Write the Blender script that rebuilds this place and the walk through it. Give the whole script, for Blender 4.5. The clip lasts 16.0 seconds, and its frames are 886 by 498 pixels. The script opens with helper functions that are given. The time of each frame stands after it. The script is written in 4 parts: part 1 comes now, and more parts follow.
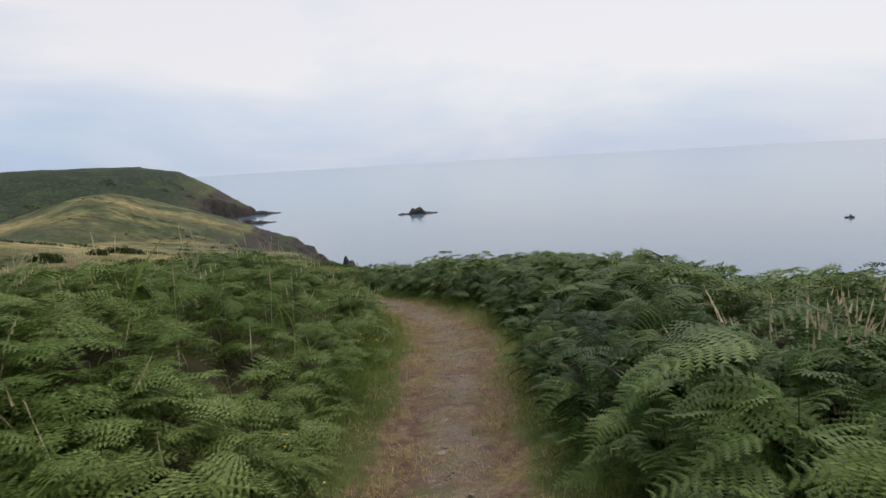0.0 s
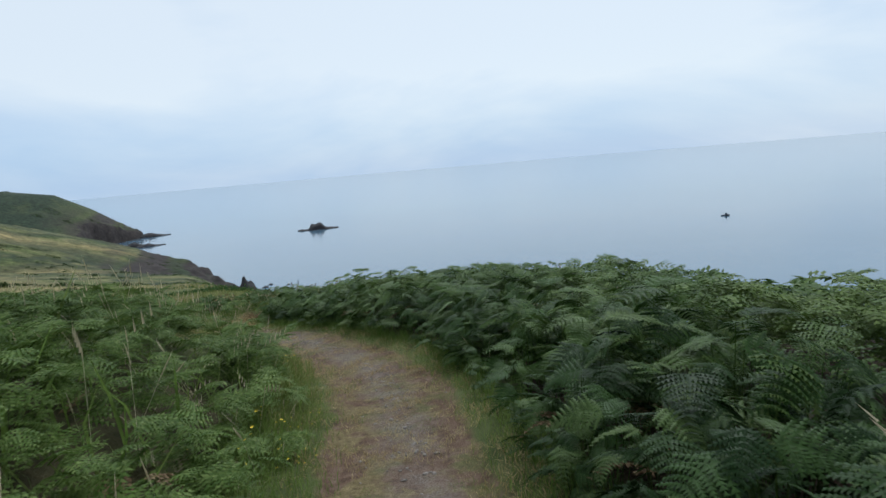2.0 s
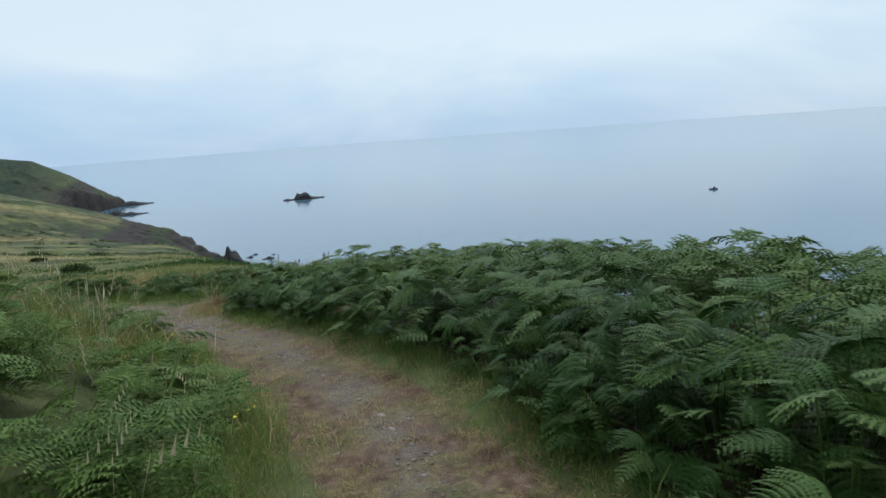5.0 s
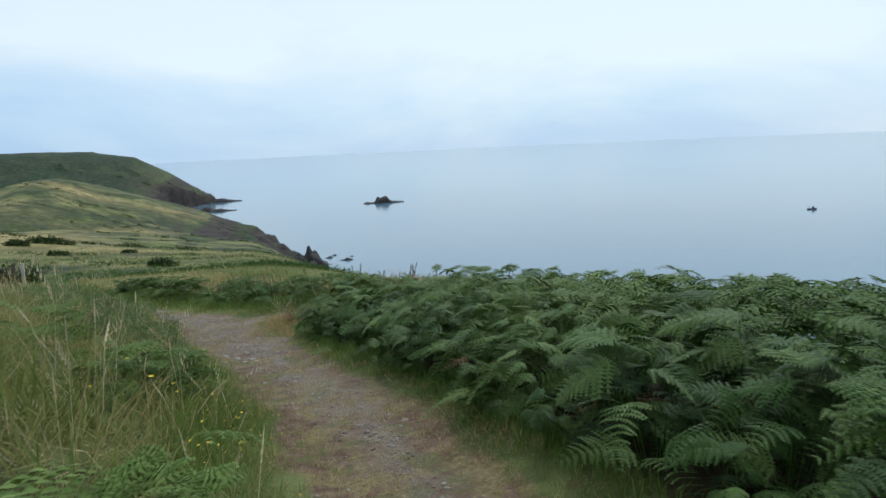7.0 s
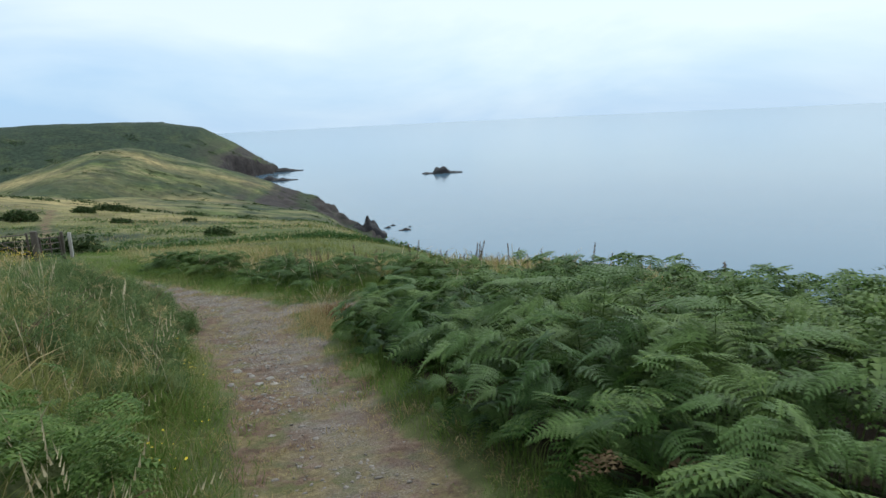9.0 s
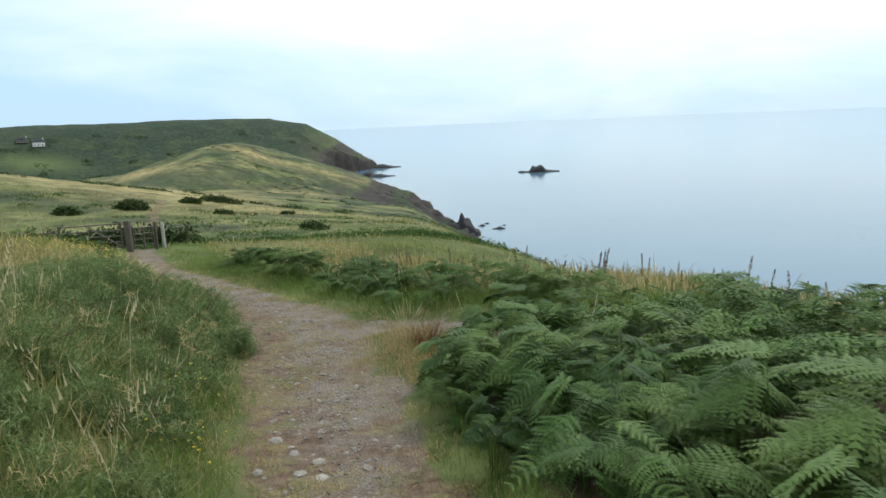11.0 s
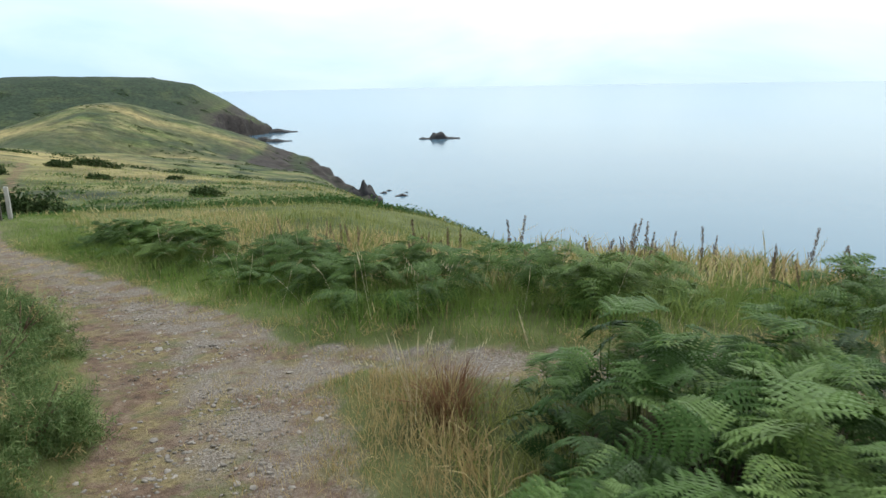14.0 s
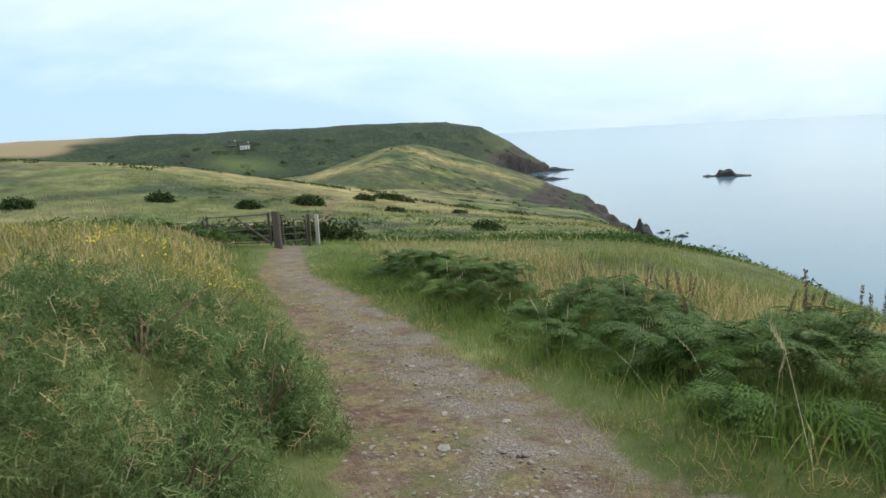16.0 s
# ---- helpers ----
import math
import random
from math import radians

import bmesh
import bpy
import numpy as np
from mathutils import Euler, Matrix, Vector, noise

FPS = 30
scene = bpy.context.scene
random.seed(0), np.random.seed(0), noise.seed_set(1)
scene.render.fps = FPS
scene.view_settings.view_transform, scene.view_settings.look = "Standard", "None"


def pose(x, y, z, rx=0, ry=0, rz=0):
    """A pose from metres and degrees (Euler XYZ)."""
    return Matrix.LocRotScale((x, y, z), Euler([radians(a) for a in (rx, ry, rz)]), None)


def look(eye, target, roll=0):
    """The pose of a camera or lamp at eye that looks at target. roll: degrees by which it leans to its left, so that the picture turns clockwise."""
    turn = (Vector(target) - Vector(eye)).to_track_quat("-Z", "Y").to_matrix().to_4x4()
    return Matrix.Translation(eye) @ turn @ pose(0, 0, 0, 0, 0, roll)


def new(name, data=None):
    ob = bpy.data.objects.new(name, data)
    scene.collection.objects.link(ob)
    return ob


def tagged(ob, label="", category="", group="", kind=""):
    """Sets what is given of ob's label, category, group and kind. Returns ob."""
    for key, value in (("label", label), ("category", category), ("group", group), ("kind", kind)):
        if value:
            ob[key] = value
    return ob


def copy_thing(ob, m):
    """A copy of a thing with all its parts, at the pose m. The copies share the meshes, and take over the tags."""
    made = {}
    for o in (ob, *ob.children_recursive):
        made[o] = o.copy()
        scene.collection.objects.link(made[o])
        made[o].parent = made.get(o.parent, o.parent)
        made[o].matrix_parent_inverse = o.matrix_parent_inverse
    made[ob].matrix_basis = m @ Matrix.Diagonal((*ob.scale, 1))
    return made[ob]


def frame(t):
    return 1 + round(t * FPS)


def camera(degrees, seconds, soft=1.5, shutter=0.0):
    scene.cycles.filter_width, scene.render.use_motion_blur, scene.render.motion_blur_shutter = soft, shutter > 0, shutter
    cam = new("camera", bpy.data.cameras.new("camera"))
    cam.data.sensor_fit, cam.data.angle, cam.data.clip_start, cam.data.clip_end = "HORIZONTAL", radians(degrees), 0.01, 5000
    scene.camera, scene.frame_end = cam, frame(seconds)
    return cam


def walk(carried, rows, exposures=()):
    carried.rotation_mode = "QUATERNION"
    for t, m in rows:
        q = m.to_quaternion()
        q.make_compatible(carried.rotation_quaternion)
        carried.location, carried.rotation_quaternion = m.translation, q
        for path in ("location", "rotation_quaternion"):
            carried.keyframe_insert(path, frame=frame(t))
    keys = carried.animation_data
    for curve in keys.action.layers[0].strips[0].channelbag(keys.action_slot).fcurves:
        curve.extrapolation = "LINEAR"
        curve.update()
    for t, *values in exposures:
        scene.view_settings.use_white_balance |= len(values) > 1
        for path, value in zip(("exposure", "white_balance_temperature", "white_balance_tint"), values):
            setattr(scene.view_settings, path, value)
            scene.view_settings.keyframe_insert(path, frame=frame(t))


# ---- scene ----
cam = camera(68.95, 16.0, soft=1.5, shutter=0.2)
PATH = [
    (0, pose(0.000, 0.000, 60.000, 81.634, 3.263, -14.941)),
    (0.5, pose(0.093, 0.650, 59.936, 81.261, 3.436, -17.055)),
    (1, pose(0.185, 1.339, 59.843, 81.233, 3.977, -18.406)),
    (1.5, pose(0.294, 1.971, 59.770, 81.392, 4.005, -22.554)),
    (2, pose(0.414, 2.646, 59.688, 82.107, 4.817, -23.908)),
    (2.5, pose(0.547, 3.236, 59.628, 83.466, 5.590, -26.551)),
    (3, pose(0.730, 3.891, 59.535, 83.795, 5.670, -25.783)),
    (3.5, pose(0.895, 4.444, 59.441, 82.164, 5.033, -25.482)),
    (4, pose(1.059, 5.066, 59.348, 79.566, 4.323, -25.400)),
    (6.5, pose(1.438, 8.161, 59.062, 80.358, 2.788, -21.667)),
    (7, pose(1.595, 8.973, 58.970, 80.555, 2.571, -17.961)),
    (7.5, pose(1.782, 9.719, 58.857, 78.512, 1.623, -19.013)),
    (8, pose(1.894, 10.425, 58.792, 79.346, 2.058, -17.347)),
    (10.5, pose(2.271, 13.594, 58.365, 76.233, 2.836, -6.588)),
    (11, pose(2.249, 14.286, 58.277, 78.421, 2.461, -4.311)),
    (11.5, pose(2.183, 14.976, 58.171, 77.751, 1.638, -2.272)),
    (12, pose(2.105, 15.670, 58.068, 77.142, 1.297, -2.756)),
    (12.5, pose(1.945, 16.324, 57.964, 77.145, 1.313, -1.443)),
    (13, pose(1.847, 16.981, 57.832, 76.241, 0.816, -8.202)),
    (13.5, pose(1.692, 17.639, 57.724, 75.719, 1.464, -7.882)),
    (14, pose(1.635, 18.273, 57.588, 75.259, 0.999, -13.045)),
    (14.5, pose(1.520, 18.925, 57.508, 76.807, 3.668, -4.317)),
    (15, pose(1.418, 19.567, 57.384, 81.143, 2.629, -1.318)),
    (15.5, pose(1.208, 20.192, 57.258, 82.115, 3.514, 9.630)),
    (16, pose(1.027, 20.806, 57.125, 79.440, 3.102, 10.709)),
]
EXPOSURES = [(0.0, -0.26, 6600, 15), (1.0, -0.22, 6350, 12), (1.5, -0.25, 5950, 8), (2.0, -0.27, 5800, 6), (4.0, -0.36, 5680, 3),
             (6.5, -0.13, 5820, 3), (8.2, -0.18, 5720, 2), (10.3, 0.22, 6100, 2), (12.0, 0.20, 6150, 2), (13.3, 0.34, 6150, 2), (14.8, 0.28, 6250, 2), (16.0, 0.24, 6250, 2)]
walk(cam, PATH, EXPOSURES)

# ---- world and sun ----
SUN_EL, SUN_AZ = radians(48), radians(35)      # azimuth from +y towards +x
world = bpy.data.worlds.new("overcast_sky")
scene.world = world
world.use_nodes = True
wn, wl = world.node_tree.nodes, world.node_tree.links
wn.clear()


def wnode(kind, **values):
    n = wn.new(kind)
    for k, v in values.items():
        n.inputs[k].default_value = v
    return n


sky = wn.new("ShaderNodeTexSky")
sky.sky_type, sky.sun_disc = "NISHITA", False
sky.sun_elevation, sky.sun_rotation = SUN_EL, SUN_AZ
sky.air_density, sky.dust_density, sky.ozone_density = 1.0, 0.6, 1.5
wcoord = wn.new("ShaderNodeTexCoord")
wmap = wn.new("ShaderNodeMapping")
wmap.inputs["Scale"].default_value = (0.9, 0.9, 2.8)
wl.new(wcoord.outputs["Generated"], wmap.inputs["Vector"])
cloud = wn.new("ShaderNodeTexNoise")
cloud.inputs["Scale"].default_value, cloud.inputs["Detail"].default_value = 1.9, 7.0
cloud.inputs["Roughness"].default_value, cloud.inputs["Distortion"].default_value = 0.52, 0.35
wl.new(wmap.outputs[0], cloud.inputs["Vector"])
parts = wn.new("ShaderNodeSeparateXYZ")
wl.new(wcoord.outputs["Generated"], parts.inputs[0])
lift = wn.new("ShaderNodeMath")
lift.operation = "MULTIPLY_ADD"
lift.use_clamp = True
lift.inputs[1].default_value = 1.15
wl.new(parts.outputs["Z"], lift.inputs[0])
half = wn.new("ShaderNodeMath")
half.operation = "MULTIPLY_ADD"
half.inputs[1].default_value, half.inputs[2].default_value = 0.95, -0.18
wl.new(cloud.outputs["Fac"], half.inputs[0])
east = wn.new("ShaderNodeMath")
east.operation = "MULTIPLY_ADD"
east.inputs[1].default_value = 0.24
wl.new(parts.outputs["X"], east.inputs[0])
wl.new(half.outputs[0], east.inputs[2])
wl.new(east.outputs[0], lift.inputs[2])
tone = wn.new("ShaderNodeValToRGB")
tone.color_ramp.elements[0].position, tone.color_ramp.elements[0].color = 0.25, (0.54, 0.715, 0.95, 1)
tone.color_ramp.elements[1].position, tone.color_ramp.elements[1].color = 0.60, (1.04, 1.06, 1.07, 1)
wl.new(lift.outputs[0], tone.inputs["Fac"])
dim = wn.new("ShaderNodeMixRGB")
dim.blend_type = "MULTIPLY"
dim.inputs[0].default_value = 1.0
dim.inputs[2].default_value = (0.10, 0.10, 0.10, 1)
wl.new(sky.outputs[0], dim.inputs[1])
mixs = wn.new("ShaderNodeMixRGB")
mixs.inputs[0].default_value = 0.85
wl.new(dim.outputs[0], mixs.inputs[1])
wl.new(tone.outputs[0], mixs.inputs[2])
bg = wn.new("ShaderNodeBackground")
bg.inputs["Strength"].default_value = 1.0
wout = wn.new("ShaderNodeOutputWorld")
wl.new(mixs.outputs[0], bg.inputs["Color"])
wl.new(bg.outputs[0], wout.inputs["Surface"])

sun_data = bpy.data.lights.new("sun", "SUN")
sun_data.energy, sun_data.angle, sun_data.color = 1.8, radians(14), (1.0, 0.96, 0.9)
sun = new("sun", sun_data)
sun_dir = Vector((math.sin(SUN_AZ) * math.cos(SUN_EL), math.cos(SUN_AZ) * math.cos(SUN_EL), math.sin(SUN_EL)))
sun.matrix_world = look(sun_dir * 100 + Vector((0, 0, 60)), (0, 0, 60))


# ---- materials ----
class Mat:
    """A small builder of node materials."""

    def __init__(self, name):
        self.m = bpy.data.materials.new(name)
        self.m.use_nodes = True
        self.n, self.l = self.m.node_tree.nodes, self.m.node_tree.links
        self.b = self.n["Principled BSDF"]
        self.out = self.n["Material Output"]
        self.pos = self.n.new("ShaderNodeNewGeometry")

    def node(self, kind, **sets):
        n = self.n.new(kind)
        for k, v in sets.items():
            n.inputs[k].default_value = v
        return n

    def noise(self, scale, detail=4.0, rough=0.55, dist=0.0, stretch=None):
        n = self.node("ShaderNodeTexNoise", Scale=scale, Detail=detail, Roughness=rough, Distortion=dist)
        if stretch:
            m = self.node("ShaderNodeMapping", Scale=stretch)
            self.l.new(self.pos.outputs["Position"], m.inputs["Vector"])
            self.l.new(m.outputs[0], n.inputs["Vector"])
        else:
            self.l.new(self.pos.outputs["Position"], n.inputs["Vector"])
        return n.outputs["Fac"]

    def ramp(self, fac, stops):
        r = self.n.new("ShaderNodeValToRGB")
        el = r.color_ramp.elements
        while len(el) < len(stops):
            el.new(0.5)
        for e, (p, c) in zip(el, stops):
            e.position, e.color = p, ((c, c, c, 1) if isinstance(c, float) else (*c, 1))
        self.l.new(fac, r.inputs["Fac"])
        return r.outputs["Color"]

    def mix(self, fac, a, b, how="MIX"):
        n = self.n.new("ShaderNodeMixRGB")
        n.blend_type = how
        for i, v in enumerate((fac, a, b)):
            if isinstance(v, (int, float)):
                n.inputs[i].default_value = v if i == 0 else (v, v, v, 1)
            elif isinstance(v, tuple):
                n.inputs[i].default_value = (*v, 1)
            else:
                self.l.new(v, n.inputs[i])
        return n.outputs[0]

    def attr(self, name):
        a = self.n.new("ShaderNodeAttribute")
        a.attribute_name = name
        return a.outputs["Fac"]

    def colour(self, socket):
        self.l.new(socket, self.b.inputs["Base Color"])

    def bump(self, height, strength, distance):
        n = self.node("ShaderNodeBump", Strength=strength, Distance=distance)
        self.l.new(height, n.inputs["Height"])
        self.l.new(n.outputs[0], self.b.inputs["Normal"])

    def set(self, rough=0.8, spec=0.3, metal=0.0):
        self.b.inputs["Roughness"].default_value = rough
        self.b.inputs["Specular IOR Level"].default_value = spec
        self.b.inputs["Metallic"].default_value = metal
        return self

    def translucent(self, colour_socket, amount):
        t = self.n.new("ShaderNodeBsdfTranslucent")
        self.l.new(colour_socket, t.inputs["Color"])
        mixer = self.n.new("ShaderNodeMixShader")
        mixer.inputs[0].default_value = amount
        self.l.new(self.b.outputs[0], mixer.inputs[1])
        self.l.new(t.outputs[0], mixer.inputs[2])
        self.l.new(mixer.outputs[0], self.out.inputs["Surface"])


def leaf_material(name, dark, mid, light, rough=0.6, amount=0.35, per_object=False, spec=0.16, patch=0.35):
    """Leaves: a tone for every leaf or frond, with wide patches of colour over it."""
    k = Mat(name)
    if per_object:
        rnd = k.n.new("ShaderNodeObjectInfo").outputs["Random"]
    else:
        rnd = k.pos.outputs["Random Per Island"]
    base = k.ramp(rnd, [(0.0, dark), (0.5, mid), (1.0, light)])
    patches = k.ramp(k.noise(patch, 3), [(0.35, dark), (0.5, mid), (0.66, light)])
    c = k.mix(0.45, base, patches)
    fine = k.ramp(k.noise(28.0, 3), [(0.3, 0.75), (0.7, 1.2)])
    c = k.mix(1.0, c, fine, "MULTIPLY")
    k.colour(c)
    k.set(rough, spec)
    k.translucent(c, amount)
    return k.m


BRACKEN = leaf_material("bracken_leaf", (0.020, 0.048, 0.007), (0.064, 0.125, 0.020), (0.160, 0.220, 0.056), 0.58, 0.24, spec=0.17)
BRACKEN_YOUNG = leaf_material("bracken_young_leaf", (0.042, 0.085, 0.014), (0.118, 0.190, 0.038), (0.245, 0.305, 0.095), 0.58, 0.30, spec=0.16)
BRACKEN_NEAR = leaf_material("bracken_frond", (0.012, 0.034, 0.006), (0.056, 0.112, 0.022), (0.172, 0.245, 0.072), 0.55, 0.20, per_object=True, spec=0.17)
BRACKEN_DRY = leaf_material("bracken_dead", (0.11, 0.070, 0.035), (0.20, 0.135, 0.070), (0.31, 0.235, 0.13), 0.8, 0.15)
GRASS = leaf_material("grass_green", (0.095, 0.125, 0.030), (0.220, 0.245, 0.070), (0.410, 0.375, 0.165), 0.65, 0.42, patch=0.8)
GRASS_LUSH = leaf_material("grass_lush", (0.085, 0.150, 0.026), (0.155, 0.235, 0.050), (0.270, 0.310, 0.100), 0.6, 0.45)
GRASS_DRY = leaf_material("grass_straw", (0.30, 0.22, 0.10), (0.48, 0.37, 0.18), (0.64, 0.54, 0.30), 0.75, 0.4)
DOCK = leaf_material("dock_rust", (0.12, 0.060, 0.034), (0.23, 0.125, 0.065), (0.36, 0.25, 0.14), 0.8, 0.2)
GORSE = leaf_material("gorse_needles", (0.034, 0.072, 0.020), (0.135, 0.205, 0.066), (0.330, 0.370, 0.165), 0.6, 0.28, patch=3.2)
BRAMBLE = leaf_material("bramble_leaf", (0.028, 0.070, 0.016), (0.062, 0.125, 0.028), (0.120, 0.180, 0.050), 0.65, 0.25, patch=0.9)
SCRUB = leaf_material("hedge_leaf", (0.026, 0.046, 0.014), (0.048, 0.080, 0.024), (0.080, 0.110, 0.040), 0.8, 0.15, patch=0.5)


def plain(name, dark, light, scale, rough=0.85, bump=0.0, spec=0.3, stretch=None):
    k = Mat(name)
    n = k.noise(scale, 6, 0.6, 0.3, stretch)
    c = k.ramp(n, [(0.3, dark), (0.7, light)])
    c = k.mix(0.5, c, k.mix(1.0, c, k.ramp(k.noise(scale * 0.13, 3), [(0.3, 0.6), (0.7, 1.3)]), "MULTIPLY"))
    k.colour(c)
    k.set(rough, spec)
    if bump:
        k.bump(n, 0.7, bump)
    return k.m


STALK = plain("dock_stalk_brown", (0.10, 0.065, 0.042), (0.22, 0.155, 0.105), 30)
SEED = plain("grass_seed_straw", (0.50, 0.42, 0.26), (0.72, 0.64, 0.44), 40)
FLOWER = plain("yellow_petals", (0.70, 0.50, 0.01), (0.85, 0.66, 0.03), 60, 0.6)
STONE = plain("path_stone", (0.13, 0.112, 0.098), (0.34, 0.30, 0.265), 9, 0.8, 0.01)
STONE_PALE = plain("path_stone_pale", (0.17, 0.150, 0.13), (0.34, 0.31, 0.275), 9, 0.75, 0.01)
ROCK = plain("sea_rock", (0.020, 0.020, 0.024), (0.060, 0.055, 0.055), 0.35, 0.85, 0.6)
WOOD_DARK = plain("weathered_wood_dark", (0.055, 0.045, 0.035), (0.15, 0.13, 0.11), 14, 0.85, 0.006, stretch=(6, 6, 0.8))
WOOD_PALE = plain("weathered_wood_silver", (0.30, 0.28, 0.26), (0.50, 0.48, 0.45), 14, 0.8, 0.006, stretch=(6, 6, 0.8))
PAINT_WHITE = plain("white_render", (0.70, 0.70, 0.68), (0.82, 0.82, 0.80), 0.6, 0.8)
ROOF = plain("slate_roof", (0.07, 0.075, 0.085), (0.13, 0.135, 0.15), 1.5, 0.7)
PANE = plain("dark_window", (0.03, 0.035, 0.04), (0.05, 0.055, 0.06), 2, 0.15, spec=0.6)
HULL = plain("boat_hull", (0.05, 0.05, 0.06), (0.10, 0.10, 0.11), 2, 0.5)


def ground_material():
    k = Mat("coastal_turf")
    big = k.noise(0.045, 5, 0.6, 0.6)
    streak = k.noise(0.055, 6, 0.66, 0.8, stretch=(0.7, 1.0, 0.0))
    mid = k.noise(0.9, 5, 0.62, 0.3)
    fine = k.noise(9.0, 5, 0.7)
    grit = k.noise(55.0, 3, 0.7)
    green = k.ramp(mid, [(0.28, (0.048, 0.070, 0.020)), (0.55, (0.098, 0.122, 0.040)), (0.78, (0.165, 0.172, 0.070))])
    straw = k.ramp(fine, [(0.25, (0.20, 0.165, 0.080)), (0.7, (0.37, 0.315, 0.165))])
    # dark heath green, shifted towards blue to put distance haze into the colour
    heath = k.ramp(mid, [(0.3, (0.021, 0.034, 0.021)), (0.7, (0.045, 0.064, 0.040))])
    dry = k.mix(1.0, k.attr("dry"), k.ramp(streak, [(0.42, 0.0), (0.60, 0.85)]), "MULTIPLY")
    c = k.mix(dry, green, straw)
    shrub = k.mix(1.0, k.attr("heath"), k.ramp(big, [(0.25, 0.6), (0.5, 1.0)]), "MULTIPLY")
    c = k.mix(k.mix(1.0, k.attr("blotch"), k.ramp(mid, [(0.3, 0.55), (0.6, 1.0)]), "MULTIPLY"), c, heath)
    c = k.mix(shrub, c, heath)
    ling = k.ramp(k.noise(0.10, 8, 0.74, 0.5, stretch=(0.7, 1.0, 0.0)), [(0.49, 0.0), (0.57, 0.75)])
    c = k.mix(k.mix(1.0, k.attr("hill"), ling, "MULTIPLY"), c, k.ramp(mid, [(0.3, (0.034, 0.046, 0.018)), (0.7, (0.075, 0.090, 0.034))]))
    tawny = k.ramp(k.noise(0.22, 6, 0.7, stretch=(1.0, 1.0, 0.0)), [(0.36, 0.25), (0.56, 1.0)])
    c = k.mix(k.mix(1.0, k.attr("straw"), tawny, "MULTIPLY"), c, k.mix(1.0, straw, (1.15, 1.08, 0.95), "MULTIPLY"))
    c = k.mix(1.0, c, k.ramp(k.noise(0.30, 7, 0.72), [(0.30, 0.45), (0.5, 1.0), (0.70, 1.45)]), "MULTIPLY")
    # brown bracken litter, darkened further to paint the shade between the fronds
    c = k.mix(k.attr("shaded_litter"), c, k.ramp(fine, [(0.3, (0.018, 0.013, 0.008)), (0.7, (0.062, 0.042, 0.024))]))
    c = k.mix(k.attr("pasture"), c, k.ramp(mid, [(0.3, (0.085, 0.115, 0.045)), (0.7, (0.135, 0.165, 0.065))]))
    stubble = k.ramp(fine, [(0.3, (0.24, 0.185, 0.115)), (0.7, (0.32, 0.250, 0.160))])
    c = k.mix(k.attr("stubble"), c, stubble)
    earth = k.ramp(fine, [(0.25, (0.045, 0.028, 0.019)), (0.5, (0.140, 0.088, 0.060)), (0.78, (0.29, 0.215, 0.160))])
    litter = k.ramp(k.noise(22, 4, 0.7), [(0.3, (0.09, 0.074, 0.032)), (0.55, (0.22, 0.175, 0.085)), (0.78, (0.36, 0.30, 0.15))])
    moss = k.ramp(k.noise(30, 4, 0.7), [(0.3, (0.050, 0.062, 0.020)), (0.7, (0.14, 0.150, 0.055))])
    litter = k.mix(k.ramp(k.noise(1.9, 5, 0.7, 0.4), [(0.50, 0.0), (0.57, 0.8)]), litter, moss)
    earth = k.mix(k.ramp(k.noise(2.4, 7, 0.75), [(0.47, 0.0), (0.54, 0.9)]), earth, litter)
    gravel = k.ramp(grit, [(0.32, (0.085, 0.070, 0.060)), (0.52, (0.205, 0.172, 0.148)), (0.72, (0.40, 0.365, 0.325))])
    earth = k.mix(k.mix(1.0, k.attr("gravel"), k.ramp(k.noise(2.2, 5, 0.65), [(0.4, 0.15), (0.6, 1.0)]), "MULTIPLY"), earth, gravel)
    edge = k.node("ShaderNodeMath")
    edge.operation = "ADD"
    off = k.node("ShaderNodeMath")
    off.operation = "MULTIPLY_ADD"
    off.inputs[1].default_value, off.inputs[2].default_value = 0.9, -0.45
    k.l.new(k.noise(3.2, 5, 0.7), off.inputs[0])
    k.l.new(k.attr("path"), edge.inputs[0])
    k.l.new(off.outputs[0], edge.inputs[1])
    c = k.mix(k.ramp(edge.outputs[0], [(0.36, 0.0), (0.60, 1.0)]), c, earth)
    rock = k.ramp(k.noise(0.25, 7, 0.7, 0.5), [(0.3, (0.020, 0.018, 0.018)), (0.6, (0.060, 0.050, 0.046)), (0.8, (0.11, 0.085, 0.07))])
    c = k.mix(k.attr("rock"), c, rock)
    k.colour(c)
    k.set(0.92, 0.15)
    k.bump(k.mix(0.45, fine, grit), 0.9, 0.05)
    return k.m


def sea_material():
    k = Mat("sea_water")
    k.b.inputs["Base Color"].default_value = (0.050, 0.085, 0.090, 1)
    k.set(0.10, 0.5)
    k.b.inputs["IOR"].default_value = 1.33
    depth = k.noise(0.004, 4, 0.6)
    k.colour(k.ramp(depth, [(0.3, (0.095, 0.170, 0.245)), (0.7, (0.130, 0.210, 0.285))]))
    wave = k.mix(0.4, k.noise(0.22, 6, 0.65, 0.5, stretch=(1, 1.6, 1)), k.noise(0.03, 3, 0.6))
    k.bump(wave, 0.35, 0.25)
    return k.m


GROUND, SEA = ground_material(), sea_material()


# ---- mesh helpers ----
def smooth(a, b, v):
    u = np.clip((np.asarray(v, float) - a) / (b - a), 0, 1)
    return u * u * (3 - 2 * u)


